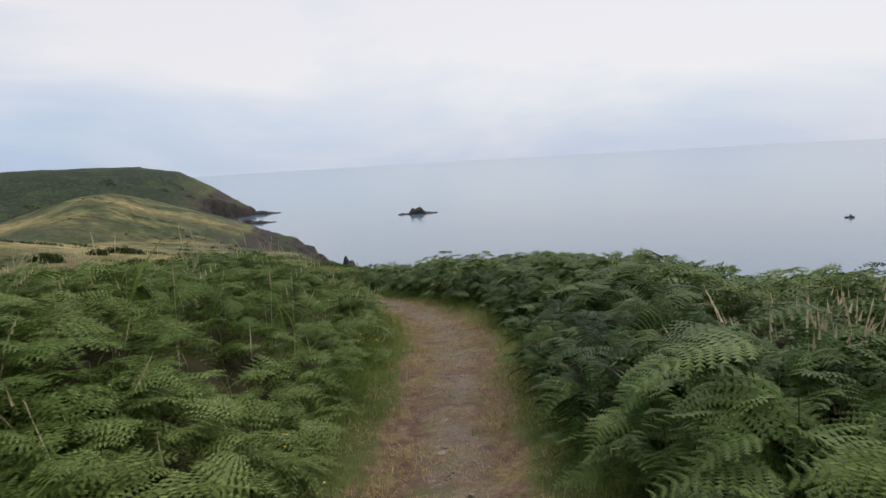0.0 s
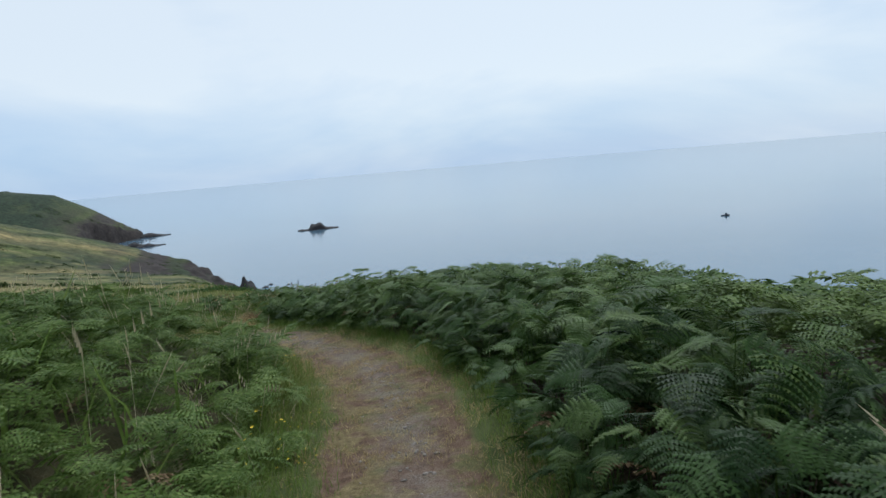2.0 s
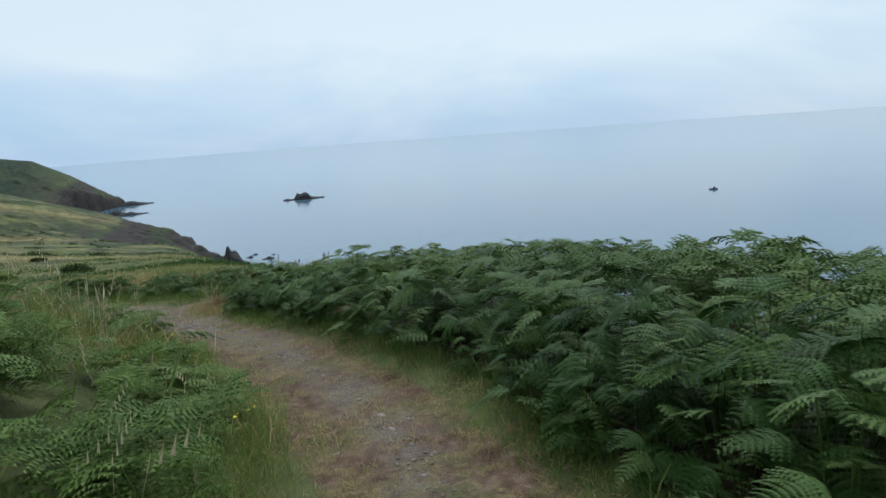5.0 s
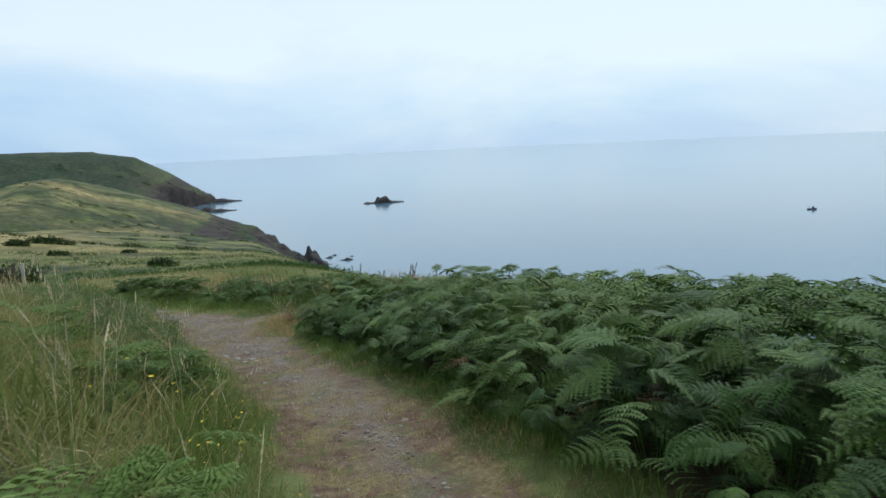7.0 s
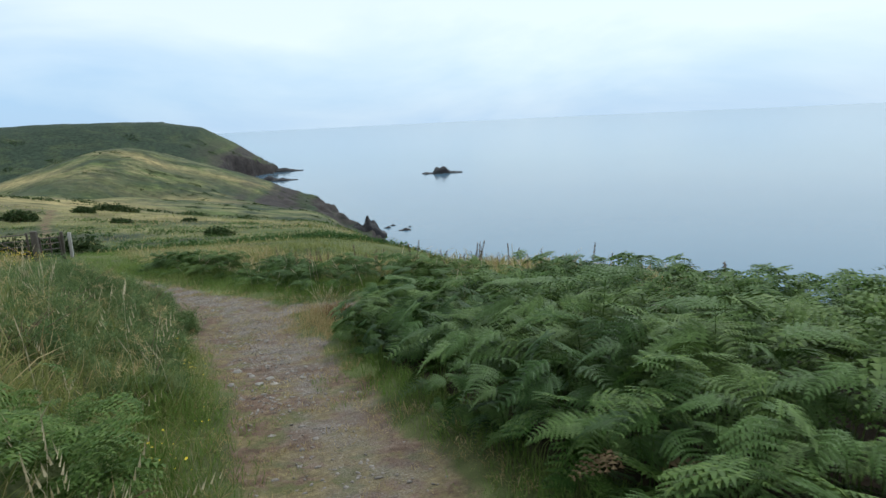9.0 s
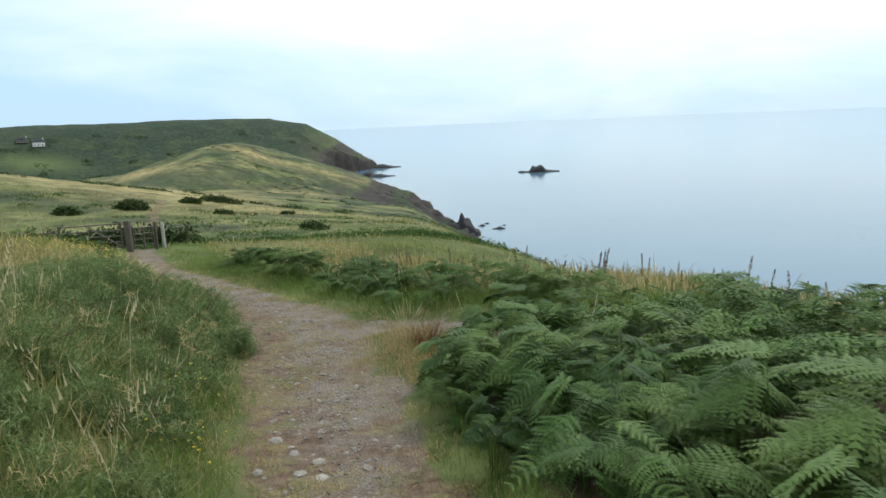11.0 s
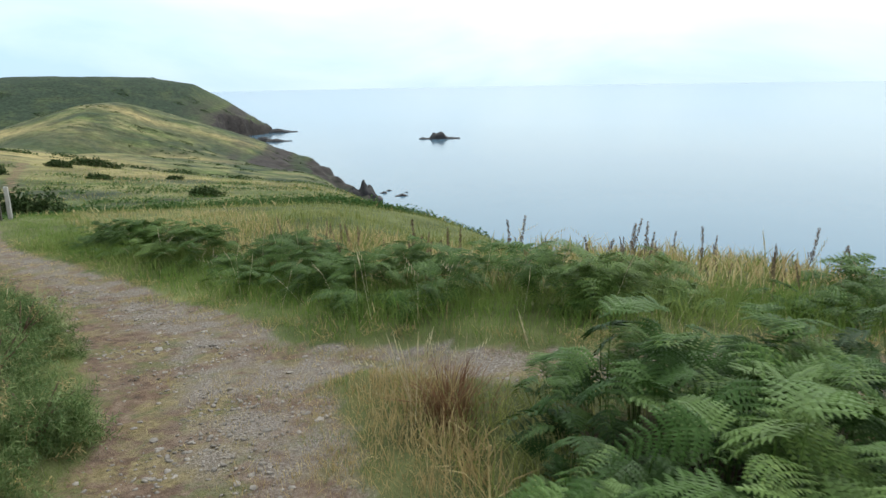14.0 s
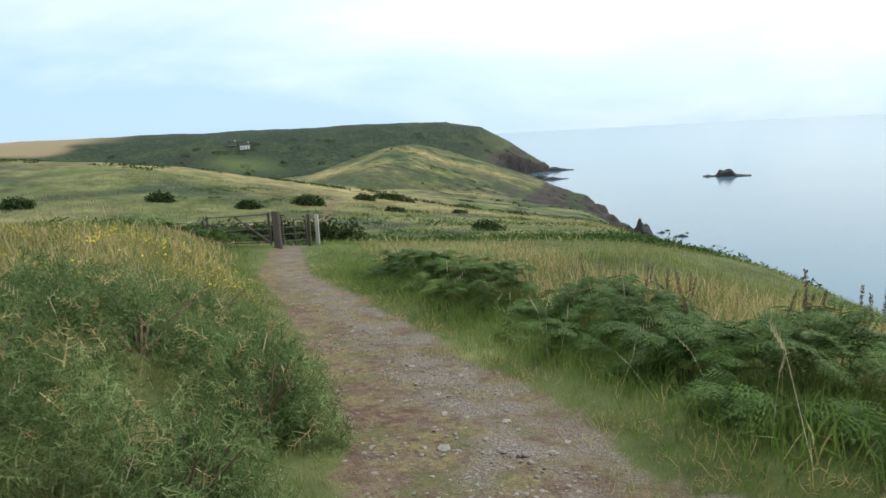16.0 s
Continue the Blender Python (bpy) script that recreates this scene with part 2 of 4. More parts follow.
def mesh_np(name, verts, faces, material, smooth_shade=False):
    """A mesh from arrays of vertices and of triangles or quads."""
    verts, faces = np.asarray(verts, np.float32), np.asarray(faces, np.int32)
    me = bpy.data.meshes.new(name)
    me.vertices.add(len(verts))
    me.vertices.foreach_set("co", verts.ravel())
    me.loops.add(faces.size)
    me.loops.foreach_set("vertex_index", faces.ravel())
    me.polygons.add(len(faces))
    me.polygons.foreach_set("loop_start", np.arange(len(faces), dtype=np.int32) * faces.shape[1])
    if smooth_shade:
        me.polygons.foreach_set("use_smooth", np.ones(len(faces), bool))
    me.update(calc_edges=True)
    me.materials.append(material)
    return me


def part(name, bm, material, parent=None, label=""):
    me = bpy.data.meshes.new(name)
    bm.to_mesh(me)
    bm.free()
    me.materials.append(material)
    ob = new(name, me)
    if parent:
        ob.parent = parent
    return tagged(ob, label)


def wobble(x, y, scale, seed=0.0):
    """Cheap smooth noise of about -1 to 1 over arrays."""
    x, y = np.asarray(x, float) / scale, np.asarray(y, float) / scale
    s = seed * 1.7
    return (np.sin(x * 1.3 + 1.9 * np.sin(y * 0.9 + s) + s) + np.sin(y * 1.7 + 1.6 * np.sin(x * 1.1 - s) + 2.1 * s)
            + 0.6 * np.sin(2.9 * x - 1.7 * y + 1.3 * np.sin(2.3 * y + s)) + 0.5 * np.sin(3.7 * y + 2.3 * x + 3 * s)) / 3.1


# ---- the lie of the land ----
def path_x(y):
    return np.interp(y, [-8, 0, 3.6, 6, 8.5, 10.5, 13, 15, 18, 20, 22, 24.5, 26.2, 30.3, 34.2, 41, 43, 47, 60, 85, 100],
                     [-2.6, -0.2, 0.85, 1.55, 2.25, 2.6, 2.45, 2.3, 1.8, 1.45, 1.1, 0.55, -0.35, -2.8, -5.4, -8.4, -9.0, -10.7, -15.0, -24.0, -28.3])


def path_half(y):
    return np.interp(y, [0, 18, 22, 25, 30, 36, 42, 60, 100], [0.58, 0.62, 0.85, 0.95, 0.8, 0.6, 0.5, 0.35, 0.4])


def side_y(x):
    """The second track, which comes in from the seaward side."""
    return np.interp(x, [0.5, 1.5, 2.6, 3.6, 6, 10, 16], [24.3, 23.8, 23.1, 22.5, 21.4, 20.4, 19.6])


def fork(x, y):
    """The grass between the footpath and the side track, 0 to 1."""
    g = x - path_x(y) + 0.10 * wobble(x, y, 0.35, 5)
    return smooth(-0.28, -0.02, g) * (1 - smooth(2.4, 2.7, x)) * smooth(19.9, 21.8, y + 0.5 * wobble(x, y, 0.5, 9)) * (1 - smooth(-0.75, -0.35, y - side_y(np.maximum(x, 0.9))))


def path_mask(x, y):
    main = 1 - smooth(0.72, 1.28, np.abs(x - path_x(y) - 0.10 * wobble(x * 0.3, y, 0.8, 6)) / (path_half(y) * (1 + 0.16 * wobble(x * 0.2, y, 0.45, 3))))
    main = main * (1 - smooth(100, 104, y))
    side = (1 - smooth(0.24, 0.5, np.abs(y - side_y(x)))) * smooth(0.5, 1.2, x) * (1 - smooth(12, 16, x))
    return np.maximum(main * (1 - 0.25 * fork(x, y)), side)


def coast_x(y):
    return np.interp(y, [-300, 0, 60, 120, 200, 300, 330, 345, 370, 385, 410, 470, 600, 740, 800, 822, 850, 900, 1000, 1300],
                     [260, 110, 74, 56, 46, 40, 38, 27, 24, 14, -8, -40, -70, -62, -30, -13, -28, -110, -260, -600])


def land(x, y):
    """Height of the land, without the small unevenness."""
    x, y = np.asarray(x, float), np.asarray(y, float)
    spine = np.interp(y, [-400, -60, -5, 0, 5, 8.2, 13.6, 18.9, 20.8, 24.5, 27, 41, 45, 52, 60, 77, 100, 150, 220, 300, 340, 500],
                      [80, 65, 59.0, 58.45, 57.8, 57.45, 56.8, 55.96, 55.58, 55.14, 54.8, 53.4, 52.8, 51.4, 50.2, 48.2, 45.6, 38.5, 31, 21, 16, 4])
    tilt = 0.17 * smooth(45, 125, y)
    away = np.where(x < -60, 60 + 0.4 * (-x - 60), -x)
    away = np.where(x > 0, -x * 0.4, away)
    out = smooth(27, 39, y)
    near = spine + tilt * away - (0.026 + 0.0065 * out) * np.maximum(0, x - 4 + 2.6 * out) ** 2
    near = near + 0.95 * smooth(0.75, 3.2, path_x(y) - x) * (1 - smooth(33, 43, y)) + 0.015 * np.maximum(0, -x - 5) * (1 - smooth(20, 60, y))
    near = near + 0.04 * np.clip(x - 1.5, 0, 9) * smooth(18, 23, y) * (1 - smooth(25.5, 31, y))
    near = near - 0.5 * smooth(26, 32, y) * smooth(2.0, 5.5, x) * (1 - smooth(34, 43, y))
    near = near - 30 * smooth(150, 235, y) * smooth(-35, -115, x)
    ridge = np.interp(x, [-420, -260, -150, -112, -96, -84, -74, -62, -45, -14, 2, 12, 22, 30], [14, 20, 35, 44.5, 48.6, 49.6, 47.8, 43.2, 37.5, 26.5, 20, 17, 13, 6])
    dy = y - 372 - 0.25 * np.maximum(0, -x - 84)
    hill = ridge - (np.sqrt((dy * 0.115) ** 2 + 4) - 2)
    top = np.interp(x, [-2000, -600, -330, -210, -150, -105, -70, -37, -14, 10], [72, 68, 67, 67, 65, 57, 36, 13, 3, -5])
    foot = 590 + 0.45 * np.minimum(0, x + 100)
    far = 6 + (top - 6) * smooth(foot, foot + 250, y)
    far = np.where(x > -160, far - 0.10 * np.maximum(0, y - 850), far)
    k = 2.0
    z = np.maximum(np.maximum(near, hill), far)
    z = z + k * np.log(np.exp(np.maximum(-20, (near - z) / k)) + np.exp(np.maximum(-20, (hill - z) / k)) + np.exp(np.maximum(-20, (far - z) / k)))
    z = z - k * math.log(1.15) * smooth(60, 200, y)
    near_only = 1 - smooth(60, 120, y)
    z = near * near_only + z * (1 - near_only)
    ragged = 5 * wobble(x, y, 14, 2) + 2 * wobble(x, y, 4, 5)
    c = coast_x(y + 6 * wobble(x, y, 25, 1))
    off = smooth(-9, 2, x - c + ragged * smooth(100, 200, y))
    return z * (1 - off) - 7 * off


def ground_z(x, y):
    x, y = np.asarray(x, float), np.asarray(y, float)
    d = np.hypot(x, y - 15)
    z = land(x, y)
    p = path_mask(x, y)
    rough = 0.07 * wobble(x, y, 1.1, 3) + 0.10 * wobble(x, y, 3.3, 7)
    rough = rough * (1 - p) * (1 - 0.85 * (np.abs(x - path_x(y)) < 1.2))
    wild = (0.5 * wobble(x, y, 9, 4) + 1.1 * wobble(x, y, 31, 6)) * smooth(70, 160, d) * smooth(1, 12, z)
    crag = 2.5 * wobble(x * 1.6, y, 7, 8) * smooth(25, 14, z) * smooth(200, 300, y) * smooth(0, 4, z)
    return z + rough - 0.05 * p + wild + crag + 0.015 * wobble(x, y, 0.3, 9) * p


def track_gap(x, y):
    """Metres from the edge of the footpath or of the side track, below nought on it."""
    main = np.abs(x - path_x(y)) - path_half(y)
    side = np.where(x > 0.8, np.abs(y - side_y(x)) - 0.42, 9.0)
    return np.minimum(main, side)


def bracken_here(x, y):
    """0 to 1: how tall the bracken stands."""
    px = path_x(y)
    lumps = 1 + 0.16 * wobble(x, y, 0.42, 4) + 0.12 * wobble(x, y, 1.3, 9)
    right = 0.91 * ((y < side_y(x)) | (x < 2.4)) * lumps * smooth(0.14, 0.66, track_gap(x, y)) * (x > px) * (1 - smooth(19.4, 20.9, y + 0.25 * np.maximum(0, x - 4.5) - 1.6 * smooth(2.5, 3.3, x))) * (1 - 0.55 * smooth(9, 16, x - px))
    left = 0.56 * lumps * smooth(0.35, 0.75, track_gap(x, y)) * (x < px) * (1 - smooth(9.5, 13.5, y + 0.9 * wobble(x, y, 1.7, 2)))
    lone = 0.56 * (x < px) * (track_gap(x, y) > 0.55) * (wobble(x, y, 0.9, 5) + 0.4 * wobble(x, y, 0.4, 2) > 0.08) * (y < 16)
    return np.maximum(np.maximum(right, left), lone)


# straw-coloured patches of the hills: centre x, y, half length, half width, turn, strength
STRAW_PATCHES = [(-37, 142, 12, 38, 0.19, 1.0), (-68, 347, 17, 9, -0.2, 1.0), (-28, 357, 19, 6, 0.3, 0.9), (-115, 323, 40, 9, -0.8, 1.0),
                 (-11, 98, 15, 5, -0.1, 0.8), (-36, 283, 17, 11, 0.1, 0.8), (-60, 120, 30, 12, 0.1, 0.7)]


def spaced(stops):
    """Grid lines from (place, step) pairs, the step changing evenly between them."""
    out = [stops[0][0]]
    while out[-1] < stops[-1][0]:
        out.append(out[-1] + float(np.interp(out[-1], [s[0] for s in stops], [s[1] for s in stops])))
    return np.array(out)


gx = spaced([(-1500, 45), (-600, 12), (-250, 5), (-90, 2.0), (-25, 0.6), (-7, 0.25), (8, 0.25), (25, 0.8), (60, 2.2), (130, 8), (420, 40)])
gy = spaced([(-300, 30), (-40, 4), (-6, 0.3), (30, 0.26), (50, 0.6), (110, 1.6), (300, 3.4), (420, 3.6), (600, 7), (780, 5), (900, 8), (1500, 45)])
GX, GY = np.meshgrid(gx, gy)
GZ = ground_z(GX, GY)
nx, ny = len(gx), len(gy)
idx = np.arange(nx * ny).reshape(ny, nx)
quads = np.stack([idx[:-1, :-1], idx[:-1, 1:], idx[1:, 1:], idx[1:, :-1]], -1).reshape(-1, 4)
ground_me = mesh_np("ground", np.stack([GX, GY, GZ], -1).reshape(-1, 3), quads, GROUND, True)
sx, sy = np.gradient(GZ, axis=1) / np.gradient(GX, axis=1), np.gradient(GZ, axis=0) / np.gradient(GY, axis=0)
steep = np.hypot(sx, sy)
far_y = smooth(60, 110, GY)
masks = {
    "path": path_mask(GX, GY),
    "gravel": np.clip(smooth(12, 22, GY) * (0.2 + 0.8 * smooth(-0.3, 0.2, GX - path_x(GY))) + 0.7 * smooth(0.32, 0.1, np.abs(GX - path_x(GY) - 0.05)), 0, 1) * (1 - smooth(44, 60, GY)),
    "dry": np.clip(0.22 + 0.50 * smooth(30, 90, GY) * smooth(560, 430, GY) * smooth(16, 30, GZ), 0, 1),
    "heath": np.clip(smooth(500, 600, GY) + 0.5 * smooth(38, 50, GY) * smooth(64, 54, GY) + smooth(28, 16, GZ) * smooth(240, 300, GY) * 0.6, 0, 1)
    * (1 - 0.55 * smooth(20, 60, GX + 130) * smooth(600, 700, GY)),
    "blotch": np.maximum(smooth(0.0, 0.5, wobble(GX, GY, 10, 3) + 0.5 * wobble(GX, GY, 3.7, 8)) * smooth(52, 70, GY),
                         0.85 * smooth(-0.1, 0.35, wobble(GX * 0.5 + 0.3 * GY, GY, 24, 6) + 0.5 * wobble(GX, GY, 7, 4)) * smooth(95, 125, GY)) * smooth(500, 430, GY),
    "hill": smooth(60, 100, GY) * smooth(560, 480, GY),
    "straw": np.clip(sum(np.exp(-(((GX - a) * math.cos(t) + (GY - b) * math.sin(t)) / l) ** 2 - (((GY - b) * math.cos(t) - (GX - a) * math.sin(t)) / w) ** 2) * h
                         for a, b, l, w, t, h in STRAW_PATCHES), 0, 1),
    # litter beneath the bracken, where the shaded gaps are painted dark
    "shaded_litter": smooth(0.2, 0.5, bracken_here(GX, GY)) * smooth(0.35, 0.7, track_gap(GX, GY)) * (GY > -3) * (GY < 24) * smooth(14.5, 12.5, GX) * np.where(GX < path_x(GY), 0.75 * (GY < 9.5), 1),
    "pasture": np.exp(-((GX + 312) / 34) ** 2 - ((GY - 612) / 16) ** 2) * 0.9,
    "stubble": smooth(59.3, 61.6, GZ + 1.5 * wobble(GX, GY, 60, 2)) * smooth(-450, -520, GX) * smooth(350, 450, GY)
    + smooth(1.25, 1.0, np.hypot((GX + 575) / 75, (GY - 585) / 26 - 0.25 * (GX + 575) / 75)),
    "rock": np.clip(smooth(0.62, 0.95, steep) * smooth(38, 24, GZ) * smooth(150, 230, GY) + smooth(4, 1, GZ)
                    + smooth(-62, -34, GX) * smooth(36, 27, GZ) * smooth(235, 300, GY) * smooth(480, 420, GY) * smooth(-0.6, 0.2, wobble(GX, GZ * 3, 9, 2))
                    + 0.8 * smooth(-118, -70, GX) * smooth(50, 36, GZ) * smooth(560, 660, GY) * smooth(-0.6, 0.2, wobble(GX, GZ * 2, 16, 4))
                    + np.exp(-((GX + 367) / 9) ** 2 - ((GY - 600) / 22) ** 2) * smooth(-0.5, 0.3, wobble(GX, GY, 6, 3)), 0, 1),
}
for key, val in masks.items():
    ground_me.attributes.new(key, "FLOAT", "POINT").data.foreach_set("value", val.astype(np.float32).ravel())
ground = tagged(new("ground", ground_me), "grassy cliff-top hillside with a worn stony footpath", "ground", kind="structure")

# the sea, out to the horizon
ring = np.array([[0, 0]] + [[math.cos(a) * r, math.sin(a) * r] for r in (600, 1500, 4900) for a in np.linspace(0, 2 * math.pi, 96, endpoint=False)])
tris = [(0, 1 + i, 1 + (i + 1) % 96) for i in range(96)]
for b in (1, 97):
    for i in range(96):
        j = (i + 1) % 96
        tris += [(b + i, b + 96 + i, b + 96 + j), (b + i, b + 96 + j, b + j)]
sea_me = mesh_np("sea", np.column_stack([ring, np.zeros(len(ring))]), tris, SEA)
tagged(new("sea", sea_me), "calm grey-blue sea reaching the hazy horizon", "water", kind="structure")


# ---- bracken, grass and scrub ----
rng = np.random.default_rng(7)


def frond_arrays(pairs, leaflets, droop, seed):
    """A bracken blade along +x from the origin, its leaflets in pairs on drooping side stems: vertices and triangles."""
    r = np.random.default_rng(seed)
    v, f = [], []

    def tri(a, b, c):
        i = len(v)
        v.extend((a, b, c))
        f.append((i, i + 1, i + 2))

    def spine(s):
        return np.array([0.78 * s, 0.03 * math.sin(4 * s + seed), 0.10 * s - droop * s * s])

    for s in np.linspace(0.0, 0.9, 4):
        a, b = spine(s), spine(s + 0.27)
        w = np.array([0, 0.006 * (1 - s), 0])
        tri(a - w, a + w, b)
    for i in range(pairs):
        s = 0.02 + 0.96 * (i / pairs) ** 0.9
        length = 0.36 * (1 - s) ** 0.75 * (0.9 + 0.2 * r.random()) + 0.015
        if i == 0:
            length *= 0.85
        base = spine(s)
        for side in (-1, 1):
            out = np.array([0.42 + 0.25 * s, side * 1.0, 0.10 + 0.25 * (r.random() - 0.5)])
            out /= np.linalg.norm(out)
            fwd = np.array([1.0, -side * 0.42, 0.0]) / 1.085
            sag = (0.14 + 0.28 * r.random()) * length

            def at(u):
                return base + out * length * u + np.array([0, 0, -sag * u * u])

            if leaflets == 0:
                w = fwd * length * 0.17
                tri(at(0.0) - w * 0.5, at(0.45) + w, at(1.0))
                tri(at(0.0) + w * 0.5, at(0.45) - w, at(1.0))
                continue
            w = fwd * length * (0.075 if leaflets > 5 else 0.05)
            tri(at(0) - w * 0.6, at(0.35) + w, at(1))
            tri(at(0) + w * 0.6, at(0.35) - w, at(1))
            for j in range(leaflets):
                u = (j + 0.35) / (leaflets + 0.2)
                ll = ((0.26 if leaflets > 5 else 0.34) * length * (1 - u) ** 0.7 + 0.008)
                hw = length / leaflets * (0.46 if leaflets > 5 else 0.34)
                for flip in (-1, 1):
                    tip = at(min(1, u + 0.07)) + fwd * flip * ll + np.array([0, 0, -0.25 * ll])
                    tri(at(max(0, u - hw / length)), at(min(1, u + hw / length)), tip)
    return np.array(v), np.array(f)


def scatter(name, templates, places, material, label, category):
    """One mesh out of many turned copies. places: rows of x, y, z, heading, pitch, roll, scale."""
    verts, faces, base = [], [], 0
    pick = rng.integers(0, len(templates), len(places))
    for k, (tv, tf) in enumerate(templates):
        p = places[pick == k]
        if not len(p):
            continue
        ch, sh, cp, sp, cr, sr = (fn(p[:, i]) for i in (3, 4, 5) for fn in (np.cos, np.sin))
        x, y, z = (tv[:, i][None, :] for i in range(3))
        y, z = y * cr[:, None] - z * sr[:, None], y * sr[:, None] + z * cr[:, None]
        x, z = x * cp[:, None] - z * sp[:, None], x * sp[:, None] + z * cp[:, None]
        x, y = x * ch[:, None] - y * sh[:, None], x * sh[:, None] + y * ch[:, None]
        w = np.stack([x, y, z], -1) * p[:, 6][:, None, None] + p[:, None, :3]
        fo = tf[None] + (np.arange(len(p)) * len(tv))[:, None, None] + base
        verts.append(w.reshape(-1, 3))
        faces.append(fo.reshape(-1, tf.shape[1]))
        base += w.shape[0] * w.shape[1]
    me = mesh_np(name, np.concatenate(verts), np.concatenate(faces), material)
    return tagged(new(name, me), label, category, kind="stuff")


def sown(x0, x1, y0, y1, per_m2, keep):
    n = int((x1 - x0) * (y1 - y0) * per_m2)
    x, y = rng.uniform(x0, x1, n), rng.uniform(y0, y1, n)
    k = keep(x, y)
    return x[k], y[k]


def near_strip(x, y):
    """The stretch beside the path in which every bracken plant is a thing of its own."""
    px, g = path_x(y), track_gap(x, y)
    return (x > px) & (g < 1.75) & (y > 0.9) & (y < 21.8)


def inland_strip(x, y):
    return (x < path_x(y)) & (track_gap(x, y) < 3.0) & (y > 0.4) & (y < 16)


HIGH = [frond_arrays(11, 7, 0.38 + 0.10 * i, i) for i in range(5)]
MEDIUM = [frond_arrays(9, 5, 0.30 + 0.10 * i, 10 + i) for i in range(4)]
MIDDLE = [frond_arrays(8, 3, 0.38 + 0.12 * i, 20 + i) for i in range(4)]
LOW = [frond_arrays(8, 0, 0.38 + 0.12 * i, 40 + i) for i in range(4)]
FROND = [mesh_np("frond", v, f, BRACKEN_NEAR) for v, f in HIGH]


def bracken_plant(fronds, seed):
    """A bracken plant of 1 m: a clump of stems, and fronds that arch outwards at several heights."""
    r = random.Random(seed)
    v, f, spots = [], [], []
    for i in range(fronds):
        a = 6.283 * i / fronds + r.uniform(-0.5, 0.5)
        h = r.uniform(0.12, 0.80) if i else 0.84
        lean = r.uniform(0.05, 0.16)
        tip = (lean * math.cos(a), lean * math.sin(a), h)
        foot = (0.03 * math.cos(a), 0.03 * math.sin(a), -0.05)
        b = len(v)
        for q in range(3):
            o = (0.0045 * math.cos(q * 2.1), 0.0045 * math.sin(q * 2.1), 0)
            v += [tuple(foot[j] + o[j] for j in range(3)), tuple(tip[j] + 0.6 * o[j] for j in range(3))]
        for q in range(3):
            n = (q + 1) % 3
            f += [(b + 2 * q, b + 2 * n, b + 2 * n + 1), (b + 2 * q, b + 2 * n + 1, b + 2 * q + 1)]
        spots.append((tip, a, r.uniform(-18, 22) - (0 if h > 0.6 else 10), r.uniform(0.36, 0.56), r.uniform(-32, 32)))
    plant = tagged(new("bracken_fern", mesh_np("bracken_stems", v, f, BRACKEN)), "green bracken fern with arching fronds beside the footpath",
                   "fern", "bracken along the path")
    for (tip, a, pitch, size, roll) in spots:
        o = new("frond", FROND[r.randrange(len(FROND))])
        o.parent = plant
        o.matrix_basis = pose(*tip, 0, 0, math.degrees(a)) @ pose(0, 0, 0, roll, pitch, 0) @ Matrix.Scale(size, 4)
    return plant


bx, by = sown(-2.5, 7, 0.9, 21.8, 26, lambda x, y: near_strip(x, y) & (bracken_here(x, y) > 0.15))
keep_x, keep_y = [], []
for x, y in zip(bx, by):
    if all((x - a) ** 2 + (y - b) ** 2 > 0.078 for a, b in zip(keep_x, keep_y)):
        keep_x.append(x)
        keep_y.append(y)
keep_x, keep_y = keep_x[:300], keep_y[:300]
models = [bracken_plant(11 + i % 3, 60 + i) for i in range(5)]
bz = ground_z(np.array(keep_x), np.array(keep_y))
bh = bracken_here(np.array(keep_x), np.array(keep_y))
for i, (x, y, z, h) in enumerate(zip(keep_x, keep_y, bz, bh)):
    tall = (0.50 + 0.50 * h) * random.uniform(0.86, 1.12)
    m = pose(x, y, z, random.uniform(-7, 7), random.uniform(-7, 7), random.uniform(0, 360)) @ Matrix.Scale(tall, 4)
    if i < len(models):
        models[i].matrix_basis = m
    else:
        copy_thing(models[i % len(models)], m)


def frond_places(x, y, tall, layers):
    """Places for fronds of plants at x, y: layers per plant, the upper ones flatter."""
    out = []
    z = ground_z(x, y)
    for k in range(layers):
        n = len(x)
        h = tall * rng.uniform(0.40, 0.92, n)
        out.append(np.column_stack([x + rng.normal(0, 0.14, n), y + rng.normal(0, 0.14, n), z + h, rng.uniform(0, 6.283, n),
                                    rng.uniform(-0.35, 0.40, n), rng.uniform(-0.45, 0.45, n), rng.uniform(0.36, 0.56, n)]))
    return np.concatenate(out)


def field_bracken(x, y):
    return bracken_here(x, y) * (~near_strip(x, y)) * (~inland_strip(x, y))


x, y = sown(-5, 15, -0.8, 21.8, 8.0, lambda x, y: (field_bracken(x, y) > 0.12) & (track_gap(x, y) < 4.2))
inland = x < path_x(y)
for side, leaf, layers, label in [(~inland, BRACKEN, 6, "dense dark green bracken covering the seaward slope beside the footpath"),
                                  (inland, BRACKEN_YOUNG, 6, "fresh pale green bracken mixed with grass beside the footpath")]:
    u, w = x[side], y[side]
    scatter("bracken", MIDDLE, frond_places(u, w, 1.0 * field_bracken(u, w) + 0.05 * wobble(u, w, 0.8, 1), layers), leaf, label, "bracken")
x, y = sown(-17, 15, -3, 23, 3.6, lambda x, y: (field_bracken(x, y) > 0.12) & ((track_gap(x, y) >= 4.2) | (y < -0.8)))
inland = x < path_x(y)
